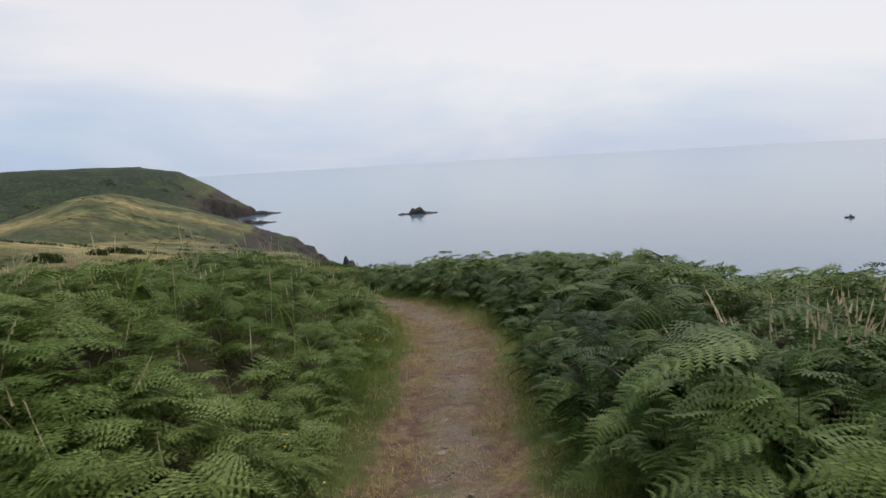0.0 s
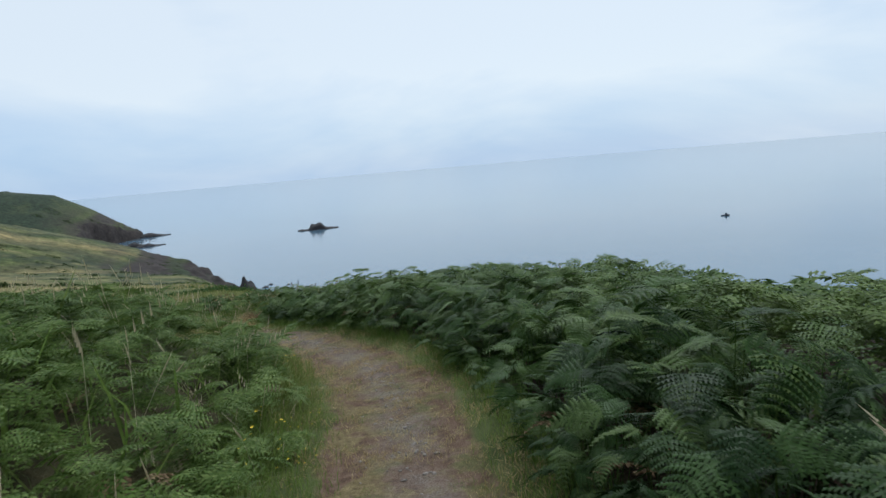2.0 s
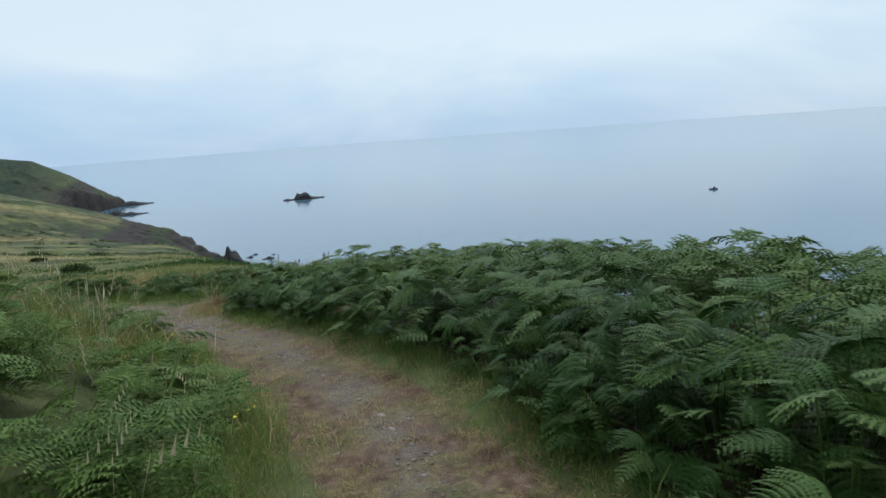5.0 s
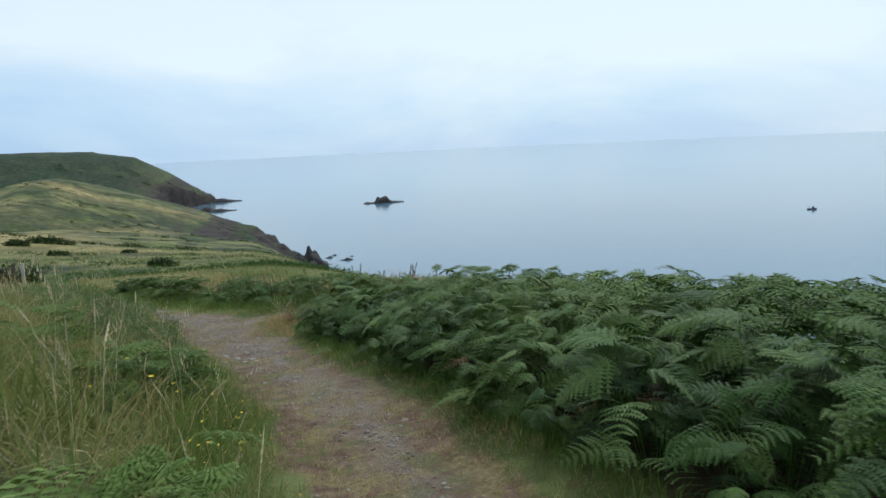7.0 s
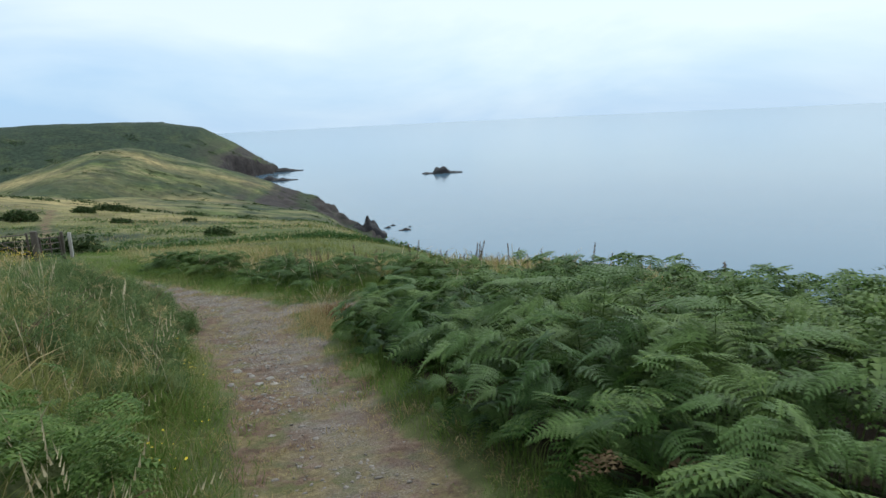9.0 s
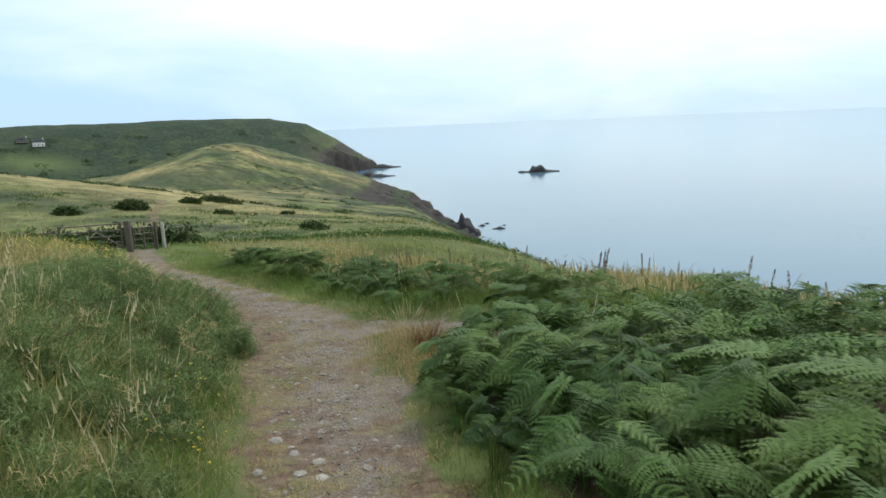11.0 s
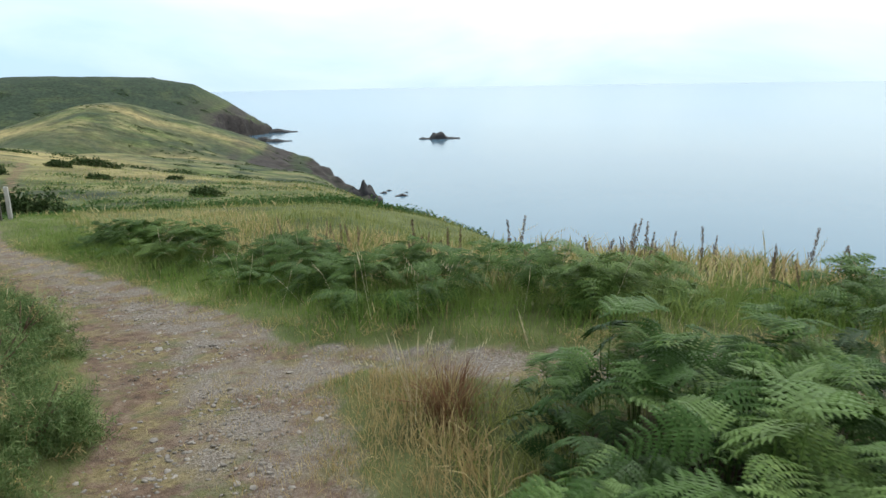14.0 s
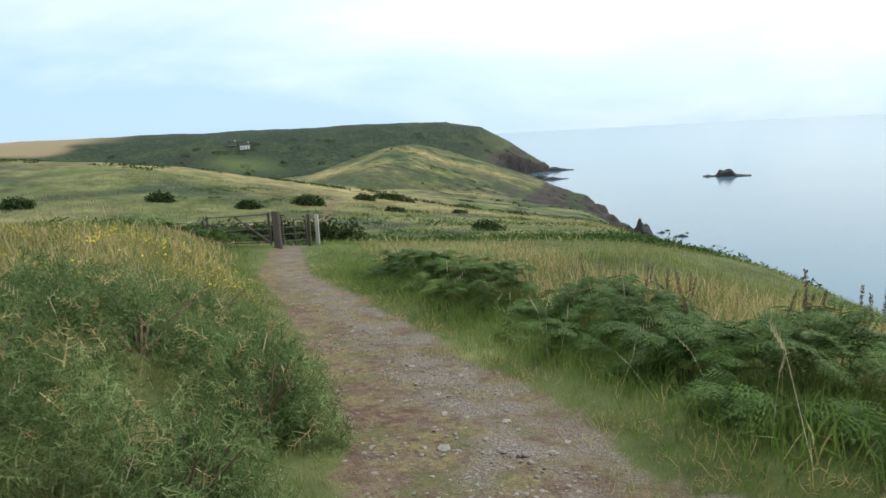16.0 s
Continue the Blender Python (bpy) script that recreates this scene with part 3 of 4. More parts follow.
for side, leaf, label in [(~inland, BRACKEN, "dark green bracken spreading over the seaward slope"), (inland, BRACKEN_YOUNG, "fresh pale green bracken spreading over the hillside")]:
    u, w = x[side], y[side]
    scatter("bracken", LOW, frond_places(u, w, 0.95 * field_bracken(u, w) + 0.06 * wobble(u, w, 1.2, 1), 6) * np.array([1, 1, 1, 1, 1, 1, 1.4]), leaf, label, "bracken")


x, y = sown(0, 7, 0.6, 22, 2.5, lambda x, y: near_strip(x, y) & (bracken_here(x, y) > 0.2))
scatter("bracken", HIGH, frond_places(x, y, bracken_here(x, y) * 0.95, 5), BRACKEN, "green bracken fronds filling the bank beside the footpath", "bracken")
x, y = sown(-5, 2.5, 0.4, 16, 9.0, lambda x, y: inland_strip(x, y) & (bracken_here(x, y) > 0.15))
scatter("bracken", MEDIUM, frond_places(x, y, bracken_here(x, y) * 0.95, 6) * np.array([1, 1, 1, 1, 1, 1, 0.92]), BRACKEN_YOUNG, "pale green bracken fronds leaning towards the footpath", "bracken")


def verge(x, y):
    """Seaward of both tracks, beyond the junction."""
    return (y > np.where(x > 0.8, side_y(x), 0)) & (x > path_x(y)) & (y > 22)


bx, by = sown(-3, 6, 2, 21, 0.5, lambda x, y: (bracken_here(x, y) > 0.3) & (track_gap(x, y) < 2.2))
scatter("dead_bracken", MIDDLE, frond_places(bx, by, 0.40 * np.ones(len(bx)), 2) * np.array([1, 1, 1, 1, 1, 1, 0.8]), BRACKEN_DRY, "withered brown fronds low in the bracken", "bracken")


# clumps of bracken and bramble on the bank beyond the junction
def bank(x, y):
    g = track_gap(x, y)
    return verge(x, y) * smooth(0.70, 1.25, g) * (1 - smooth(2.2, 3.0, g)) * smooth(-0.4, 0.3, wobble(x, y, 0.85, 6)) * (y < 34)


x, y = sown(-5, 14, 20, 35, 9, lambda x, y: bank(x, y) > 0.1)
scatter("bracken", MEDIUM, frond_places(x, y, 0.68 * bank(x, y) * (1 - 0.25 * smooth(3, 6, x)) + 0.05, 7) * np.array([1, 1, 1, 1, 1, 1, 0.9]), BRACKEN,
        "low clumps of bracken and bramble on the bank", "bracken")

# grass
BLADE = []
for i in range(6):
    w, bend = 0.010 + 0.002 * i, 0.12 + 0.10 * i
    BLADE.append((np.array([[0, -w, 0], [0, w, 0], [bend * 0.3, -w * 0.8, 0.55], [bend * 0.3, w * 0.8, 0.55], [bend, 0, 1.0 - 0.3 * bend]]),
                  np.array([[0, 1, 3], [0, 3, 2], [2, 3, 4]])))


def blades(x, y, low, high, widen=1.0):
    n = len(x)
    s = rng.uniform(low, high, n) * (1 - 0.5 * smooth(33, 42, y)) * (0.45 + 0.55 * smooth(-0.1, 0.9, track_gap(x, y))) * (1 + 0.28 * wobble(x, y, 0.9, 2))
    s = s * (1 - 0.45 * smooth(19.5, 22.5, y) * (1 - smooth(27, 32, y)) * (x < path_x(y) - 0.3)) * (1 + 0.22 * wobble(x, y, 0.33, 6))
    return np.column_stack([x, y, ground_z(x, y) - 0.01, rng.uniform(0, 6.283, n), rng.normal(0, 0.26, n), rng.normal(0, 0.26, n), s])


def wide(templates, k):
    return [(v * np.array([1, k, 1]), f) for v, f in templates]


g = sown(-2, 5, -1, 26, 1300, lambda x, y: (track_gap(x, y) > -0.12) & (track_gap(x, y) < 0.75) & (rng.random(len(x)) < 0.15 + 0.85 * smooth(-0.05, 0.35, track_gap(x, y) + 0.12 * wobble(x, y, 0.3, 4))) & (bracken_here(x, y) < 0.6) & ~verge(x, y) & ~((y > 19.5) & (x > path_x(y))))
scatter("verge_grass", BLADE, blades(*g, 0.12, 0.38), GRASS_LUSH, "lush green grass along the edges of the footpath", "grass")
g = sown(-6, 6, -1, 36, 1700, lambda x, y: (track_gap(x, y) > -0.66) & (track_gap(x, y) < 0.30)
         & (wobble(x, y, 0.30, 3) + 0.5 * wobble(x, y, 0.11, 5) + 0.4 * (track_gap(x, y) > -0.25) + 0.3 * (y < 15) > 0.42))
scatter("trodden_grass", wide(BLADE, 1.6), blades(*g, 0.08, 0.19) * np.array([1, 1, 1, 1, 3.0, 3.0, 1]), GRASS_DRY, "short dry trodden grass on the footpath", "grass")
g = sown(-2, 5, -1, 30, 1300, lambda x, y: (track_gap(x, y) > -0.42) & (track_gap(x, y) < 0.15) & (wobble(x, y, 0.28, 7) + 0.5 * wobble(x, y, 0.9, 2) + 1.6 * track_gap(x, y) > 0.0))
scatter("trodden_grass", wide(BLADE, 1.2), blades(*g, 0.05, 0.17), GRASS_LUSH, "short green grass creeping over the edges of the footpath", "grass")
g = sown(-7, 2, -1, 13, 16, lambda x, y: (x < path_x(y)) & (track_gap(x, y) > 0.3) & (wobble(x, y, 0.8, 5) + 0.5 * wobble(x, y, 2.0, 3) > -0.35))
scatter("meadow_grass", wide(BLADE, 0.9), blades(*g, 0.45, 0.74) * np.array([1, 1, 1, 1, 1.3, 1.3, 1]), GRASS_LUSH, "long green grass growing up through the bracken", "grass")
hx, hy = sown(-6, 2, 2.2, 13, 5, lambda x, y: (x < path_x(y)) & (track_gap(x, y) > 0.3) & (wobble(x, y, 0.8, 5) > -0.1))
TALL_HEADS = blades(hx, hy, 0.42, 0.66) * np.array([1, 1, 1, 1, 1.6, 1.6, 1])
g = sown(0.7, 2.9, 19.8, 23.8, 1500, lambda x, y: (fork(x, y) > 0.1 + 0.6 * rng.random(len(x))) & (np.abs(y - side_y(x)) > 0.36)
         & (rng.random(len(x)) < np.clip(0.30 + 0.36 * (x - 0.9) + 0.5 * wobble(x, y, 0.3, 5), 0.05, 1)))
scatter("straw_grass", BLADE, blades(*g, 0.10, 0.40) * np.column_stack([np.ones((len(g[0]), 6)), 0.55 + 0.6 * smooth(1.3, 2.4, g[0])]), GRASS_DRY, "pale straw-coloured grass in the fork of the tracks", "grass")


g = sown(0.7, 2.9, 20.3, 23.8, 600, lambda x, y: (fork(x, y) > 0.2 + 0.8 * rng.random(len(x))) & (wobble(x, y, 0.4, 8) + 0.4 * wobble(x, y, 0.15, 2) > 0.45))
scatter("trodden_grass", BLADE, blades(*g, 0.06, 0.18), GRASS_LUSH, "green tufts among the straw in the fork of the tracks", "grass")


def meadow(x, y):
    return (x < path_x(y)) & (track_gap(x, y) > 0.12) & (bracken_here(x, y) < 0.25) & (y > 8)


g = sown(-9, 3, 8, 30, 430, meadow)
scatter("meadow_grass", wide(BLADE, 0.9), blades(*g, 0.20, 0.48) * np.array([1, 1, 1, 1, 1.9, 1.9, 1]), GRASS, "long green meadow grass beside the footpath", "grass")
g = sown(-9, 3, 8, 30, 80, lambda x, y: meadow(x, y) & (wobble(x, y, 1.1, 8) > -0.3))
scatter("meadow_straw", wide(BLADE, 0.55), blades(*g, 0.28, 0.54) * np.array([1, 1, 1, 1, 1.8, 1.8, 1]), GRASS_DRY, "dry straw stems among the meadow grass", "grass")
g = sown(-30, -4, 12, 60, 42, lambda x, y: (x < path_x(y) - 3) & ((x < -9) | (y > 30)))
scatter("meadow_grass", wide(BLADE, 2.6), blades(*g, 0.25, 0.52), GRASS, "rough green grass on the hillside", "grass")
g = sown(-30, -4, 16, 60, 22, lambda x, y: (x < path_x(y) - 2) & (wobble(x, y, 3.5, 4) > -0.1))
scatter("meadow_straw", wide(BLADE, 2.0), blades(*g, 0.30, 0.62), GRASS_DRY, "dry seeding grass on the hillside", "grass")
g = sown(-5, 15, 20, 34, 700, lambda x, y: verge(x, y) & (track_gap(x, y) > 0.05) & (track_gap(x, y) < 2.4))
scatter("bank_grass", wide(BLADE, 0.9), blades(*g, 0.10, 0.36), GRASS_LUSH, "green grass on the bank below the bracken", "grass")
g = sown(-6, 12, 20, 36, 420, lambda x, y: verge(x, y) & (track_gap(x, y) < 0.95) & (track_gap(x, y) > -0.15) & (rng.random(len(x)) < 0.34 - 0.4 * track_gap(x, y)))
scatter("bank_straw", BLADE, blades(*g, 0.10, 0.30), GRASS_DRY, "dry grass along the foot of the bank", "grass")
g = sown(-8, 22, 23, 42, 75, lambda x, y: verge(x, y) & (track_gap(x, y) > 2.0) & (track_gap(x, y) < 7 + 2 * wobble(x, y, 2.5, 3)))
scatter("field_straw", wide(BLADE, 1.3), blades(*g, 0.20, 0.44), GRASS_DRY, "pale dry grass on the cliff top", "grass")
g = sown(-8, 24, 23, 52, 62, lambda x, y: verge(x, y) & (track_gap(x, y) > 2.0))
scatter("field_grass", wide(BLADE, 1.8), blades(*g, 0.18, 0.40), GRASS, "green grass on the cliff top", "grass")
g = sown(8, 22, -4, 24, 60, lambda x, y: (bracken_here(x, y) < 0.5))
scatter("field_straw", wide(BLADE, 2.2), blades(*g, 0.3, 0.6), GRASS_DRY, "pale dry grass on the seaward slope", "grass")

g = sown(-11, 2, 30, 45, 260, lambda x, y: (track_gap(x, y) > -0.05) & (track_gap(x, y) < 2.6))
scatter("verge_grass", wide(BLADE, 1.5), blades(*g, 0.12, 0.30), GRASS_LUSH, "short green grass beside the path to the gate", "grass")

# seed heads on thin stems
SEEDHEAD = []
for i in range(4):
    bend = 0.10 + 0.13 * i
    v, f = [[0, -0.0022, 0], [0, 0.0022, 0], [bend * 0.35, 0.0014, 0.74], [bend * 0.35, -0.0014, 0.74]], [[0, 1, 2], [0, 2, 3]]
    for j in range(5):
        u = 0.70 + 0.06 * j
        c = np.array([bend * (0.32 + 2.2 * (u - 0.7)), 0, u + 0.02 - 0.9 * bend * (u - 0.7)])
        b = len(v)
        w = (0.004, 0.008, 0.009, 0.007, 0.004)[j]
        v += [c + (0, -w, -0.04), c + (0, w, -0.04), c + (0.012, 0, 0.05), c + (w, 0, -0.04), c + (-w, 0, -0.04)]
        f += [[b, b + 1, b + 2], [b + 3, b + 4, b + 2]]
    SEEDHEAD.append((np.array(v, float), np.array(f)))
hx, hy = sown(-9, 8, 0, 31, 3.2, lambda x, y: (track_gap(x, y) > 0.4) & ((x < path_x(y)) | ((y > 20) & (track_gap(x, y) < 2.2)) | (wobble(x, y, 1.3, 9) > 0.55)))
scatter("seed_heads", SEEDHEAD, blades(hx, hy, 0.55, 0.92), SEED, "straw-coloured grass seed heads on thin stems", "grass")
scatter("seed_heads", SEEDHEAD, TALL_HEADS, SEED, "pale seed heads standing among the bracken", "grass")
hx, hy = sown(-6, 3.2, 9, 22, 9, lambda x, y: meadow(x, y) & (wobble(x, y, 1.1, 8) > 0.0))
scatter("seed_heads", SEEDHEAD, blades(hx, hy, 0.50, 0.80), SEED, "pale seed heads in the long meadow grass", "grass")
hx, hy = sown(-4, 1, 17, 26, 8, lambda x, y: (x < path_x(y) - 0.9) & (wobble(x, y, 0.7, 3) > -0.1))
scatter("seed_heads", SEEDHEAD, blades(hx, hy, 0.62, 0.92), SEED, "pale seed heads standing up through the gorse", "grass")
hx, hy = sown(2.5, 3.7, 1.9, 3.3, 40, lambda x, y: track_gap(x, y) > 0.8)
scatter("seed_heads", SEEDHEAD, blades(hx, hy, 0.8, 1.05) * np.array([1, 1, 1, 1, 1.8, 1.8, 1]), SEED, "nodding seed heads standing above the bracken", "grass")

# yellow flowers along the left edge of the path and in the meadow
v, f = [], []
for i in range(6):
    a = i * 1.047
    b = len(v)
    v += [[0, 0, 1.0], [0.027 * math.cos(a - 0.4), 0.027 * math.sin(a - 0.4), 1.012], [0.027 * math.cos(a + 0.4), 0.027 * math.sin(a + 0.4), 1.012]]
    f += [[b, b + 1, b + 2]]
FLOWER_HEAD = [(np.array(v), np.array(f)), (np.array(v) * [1.25, 1.25, 0.9], np.array(f))]
fx, fy = sown(-4, 3, 2, 25, 60, lambda x, y: (x < path_x(y)) & (track_gap(x, y) > 0.05) & (track_gap(x, y) < 0.6) & (wobble(x, y, 0.8, 3) > 0.15))
ux, uy = sown(-12, 2, 4, 36, 7, lambda x, y: (x < path_x(y) - 0.8) & (wobble(x, y, 1.9, 11) > 0.60))
scatter("yellow_flowers", FLOWER_HEAD, blades(np.append(fx, ux), np.append(fy, uy), 0.24, 0.5) * np.array([1, 1, 1, 1, 0.6, 0.6, 1]), FLOWER,
        "small yellow wild flowers in the grass", "flowers")

# scrub further off: many small leaves on low mounds
LEAF = []
for i in range(4):
    LEAF.append((np.array([[0, 0, 0], [0.5, -0.26, 0.08], [1.0, 0, 0.0], [0.5, 0.26, 0.08]]) * [1, 1, 1 + i], np.array([[0, 1, 2], [0, 2, 3]])))


def mound_leaves(cx, cy, rx, ry, rz, n, size, sink=0.0):
    """Leaves over an uneven mound that stands on the ground at cx, cy."""
    a, u = rng.uniform(0, 6.283, n), rng.uniform(-0.1, 1, n)
    rad = np.sqrt(np.clip(1 - u * u, 0, 1)) * rng.uniform(0.72, 1.05, n)
    lump = 1 + 0.22 * np.sin(3 * a + cx) * np.sin(5 * u + cy) + 0.12 * np.sin(7 * a + 2 * cy)
    x, y = cx + rx * rad * np.cos(a) * lump, cy + ry * rad * np.sin(a) * lump
    z = ground_z(x, y) + rz * np.maximum(u, 0.02) * lump * rng.uniform(0.8, 1.05, n) - sink
    return np.column_stack([x, y, z, rng.uniform(0, 6.283, n), rng.uniform(-1.0, 0.9, n), rng.uniform(-0.8, 0.8, n), size * rng.uniform(0.6, 1.3, n)])


band = []
for i in range(95):
    x = rng.uniform(-7, 30)
    band.append(mound_leaves(x, 47.5 - 0.10 * x + rng.normal(0, 1.3), rng.uniform(0.6, 1.5), rng.uniform(0.5, 1.0), rng.uniform(0.2, 0.42), 190, 0.13))
for i in range(60):
    x = rng.uniform(-30, 24)
    band.append(mound_leaves(x, 58 + rng.normal(0, 5), rng.uniform(0.6, 1.6), rng.uniform(0.5, 1.1), rng.uniform(0.15, 0.35), 130, 0.18))
scatter("bramble_scrub", LEAF, np.concatenate(band), BRAMBLE, "low dark bramble scrub across the cliff-top field", "scrub")

# tussocks over the field behind the gate
g = sown(-60, 22, 44, 105, 3.0, lambda x, y: track_gap(x, y) > 0.6)
scatter("tussocks", wide(BLADE, 4), blades(*g, 0.4, 0.8) * np.array([1, 1, 1, 1, 2.2, 2.2, 1]), GRASS, "rough green tussocks over the field behind the gate", "grass")
g = sown(-60, 22, 44, 105, 3.0, lambda x, y: (track_gap(x, y) > 0.6) & (wobble(x * 0.6, y * 1.4, 8, 4) + 0.4 * wobble(x, y, 3, 2) > 0.15))
scatter("tussocks", wide(BLADE, 3.5), blades(*g, 0.4, 0.8) * np.array([1, 1, 1, 1, 2.2, 2.2, 1]), GRASS_DRY, "dry straw tussocks over the field behind the gate", "grass")

band = []
for i in range(260):
    x, y = rng.uniform(-45, 20), rng.uniform(50, 100)
    if wobble(x * 0.5, y, 9, 6) > 0.05 and float(track_gap(np.array([x]), np.array([y]))[0]) > 1.2:
        band.append(mound_leaves(x, y, rng.uniform(0.8, 2.6), rng.uniform(0.5, 1.0), rng.uniform(0.10, 0.28), 90, 0.20))
scatter("bracken_patches", LEAF, np.concatenate(band), BRAMBLE, "low green bracken patches streaking the dry field", "scrub")

# the meadow left of the path on the way to the gate: straw, yellow flowers, a band of bracken
g = sown(-15, -2.4, 25.5, 37, 60, lambda x, y: (x < path_x(y) - 1.3) & (wobble(x, y, 2.1, 4) > -0.35))
scatter("meadow_straw", wide(BLADE, 1.5), blades(*g, 0.26, 0.46), GRASS_DRY, "dry seeding grass in the meadow below the gorse", "grass")
fx, fy = sown(-9, -2.5, 24.6, 29, 60, lambda x, y: (x < path_x(y) - 1.2) & (wobble(x, y, 1.6, 6) > -0.1))
scatter("yellow_flowers", FLOWER_HEAD, blades(fx, fy, 0.62, 0.80) * np.array([1, 1, 1, 1, 0.6, 0.6, 1]), FLOWER, "scattered yellow wild flowers in the dry meadow", "flowers")
x, y = sown(-27, -9.4, 33.5, 41.5, 3.2, lambda x, y: (np.abs(y - 37.8 - 0.15 * (x + 16)) < 2.2 + wobble(x, y, 1.6, 3)))
scatter("bracken", LOW, frond_places(x, y, 0.55 + 0.15 * wobble(x, y, 1.2, 1), 5) * np.array([1, 1, 1, 1, 1, 1, 1.4]), BRACKEN, "band of green bracken across the lower meadow", "bracken")
g = sown(2.2, 6.5, 19.3, 22.9, 420, lambda x, y: (np.abs(y - side_y(x)) > 0.42) & (y < side_y(x)) & (bracken_here(x, y) < 0.6) & (x > path_x(y) + 1.0))
scatter("verge_grass", BLADE, blades(*g, 0.14, 0.36), GRASS, "green grass round the end of the bracken", "grass")


# ---- bushes ----
def gz1(x, y):
    return float(ground_z(x, y))


def sprig(seed, spines):
    """A gorse sprig along +x: a thin stem with needle-like spines all round it."""
    r = np.random.default_rng(seed)
    v, f = [[0, -0.022, 0], [0, 0.022, 0], [1.0, 0, 0.06]], [[0, 1, 2]]
    for j in range(spines):
        u, a = 0.10 + 0.85 * j / spines, 2.4 * j + r.uniform(-0.5, 0.5)
        n = 0.34 * (1.1 - 0.6 * u) * r.uniform(0.7, 1.2)
        b, w = len(v), 0.020
        v += [[u - w, 0, 0.06 * u], [u + w, 0, 0.06 * u], [u + 0.6 * n, n * math.cos(a), 0.06 * u + n * math.sin(a)]]
        f += [[b, b + 1, b + 2]]
    return np.array(v, float), np.array(f)


TWIG = [sprig(i, 11 + i) for i in range(4)]


def branches_mesh(rx, rz, count, seed, thick=0.02):
    """Bare branches fanning out of one foot."""
    r = random.Random(seed)
    v, f = [], []
    for i in range(count):
        a, reach = r.uniform(0, 6.283), r.uniform(0.5, 1.0)
        pts = [Vector((0, 0, -0.05)), Vector((rx * 0.4 * reach * math.cos(a), rx * 0.4 * reach * math.sin(a), rz * 0.45)),
               Vector((rx * reach * math.cos(a + 0.2), rx * reach * math.sin(a + 0.2), rz * r.uniform(0.55, 0.98)))]
        for k, p in enumerate(pts):
            t = thick * (1 - 0.4 * k)
            for q in range(4):
                v.append((p.x + t * math.cos(q * 1.571), p.y + t * math.sin(q * 1.571), p.z))
        b = len(v) - 12
        for k in range(2):
            for q in range(4):
                n = (q + 1) % 4
                f.append((b + 4 * k + q, b + 4 * k + n, b + 4 * k + 4 + n, b + 4 * k + 4 + q))
    return v, f


def bush(name, label, category, group, x, y, rx, ry, rz, material, leaves, size, seed, templates=None, dead=0):
    """A bush: branches as the thing itself, its foliage and dead sprigs as parts."""
    v, f = branches_mesh(min(rx, ry) * 0.95, rz, 9, seed, 0.012 + 0.012 * rz)
    ob = tagged(new(name, mesh_np("branches", v, f, STALK)), label, category, group)
    ob.location = (x, y, gz1(x, y))
    if templates:
        places = mound_leaves(x, y, rx, ry, rz, leaves, size)
    else:
        r = random.Random(seed)
        lumps = [(0.0, 0.0, 0.62, 0.75)] + [(0.62 * rx * math.cos(a), 0.62 * ry * math.sin(a), r.uniform(0.34, 0.48), r.uniform(0.6, 1.12)) for a in (r.uniform(0, 6.283) for _ in range(8))]
        places = np.concatenate([mound_leaves(x + u, y + w, rx * k, ry * k, rz * h, leaves // 8, size) for u, w, k, h in lumps])
    places[:, :3] -= np.array([x, y, gz1(x, y)])
    fol = scatter("foliage", templates or TWIG, places, material, "", "")
    fol.parent = ob
    if dead:
        places = mound_leaves(x, y, rx * 1.02, ry * 1.02, rz * 1.05, dead, size * 1.1)
        places[:, :3] -= np.array([x, y, gz1(x, y)])
        d = scatter("dead_sprig", TWIG, places, GRASS_DRY, "", "")
        d["label"] = "dry pale dead sprigs"
        d.parent = ob
    return ob


gr = random.Random(5)
spots = [(0.85, 17.4, 0.38, 0.34), (0.58, 18.7, 0.42, 0.46), (0.38, 20.1, 0.44, 0.52), (-0.4, 19.3, 0.6, 0.46), (-0.2, 17.8, 0.6, 0.36), (0.03, 21.6, 0.45, 0.54),
         (-0.30, 23.0, 0.46, 0.54), (-0.62, 24.3, 0.48, 0.52), (-1.25, 25.5, 0.5, 0.46), (-1.5, 24.4, 0.7, 0.42), (-2.3, 25.0, 0.7, 0.26), (-1.2, 22.9, 0.7, 0.50), (-2.2, 23.3, 0.8, 0.34),
         (-0.9, 21.6, 0.6, 0.50), (-1.9, 21.8, 0.7, 0.38), (-3.2, 23.7, 0.9, 0.24), (-3.1, 22.2, 0.8, 0.30), (-2.2, 26.4, 0.6, 0.34), (-0.8, 20.4, 0.6, 0.44), (0.2, 22.3, 0.34, 0.4)]
for i, (x, y, r, h) in enumerate(spots):
    x -= 0.26
    bush("gorse_bush", "dense dark green gorse bush with dry pale sprigs", "bush", "gorse by the path", x, y, r, r * gr.uniform(0.85, 1.1), h,
         GORSE, int(2500 * r), 0.165, 200 + i, dead=int(80 * r))
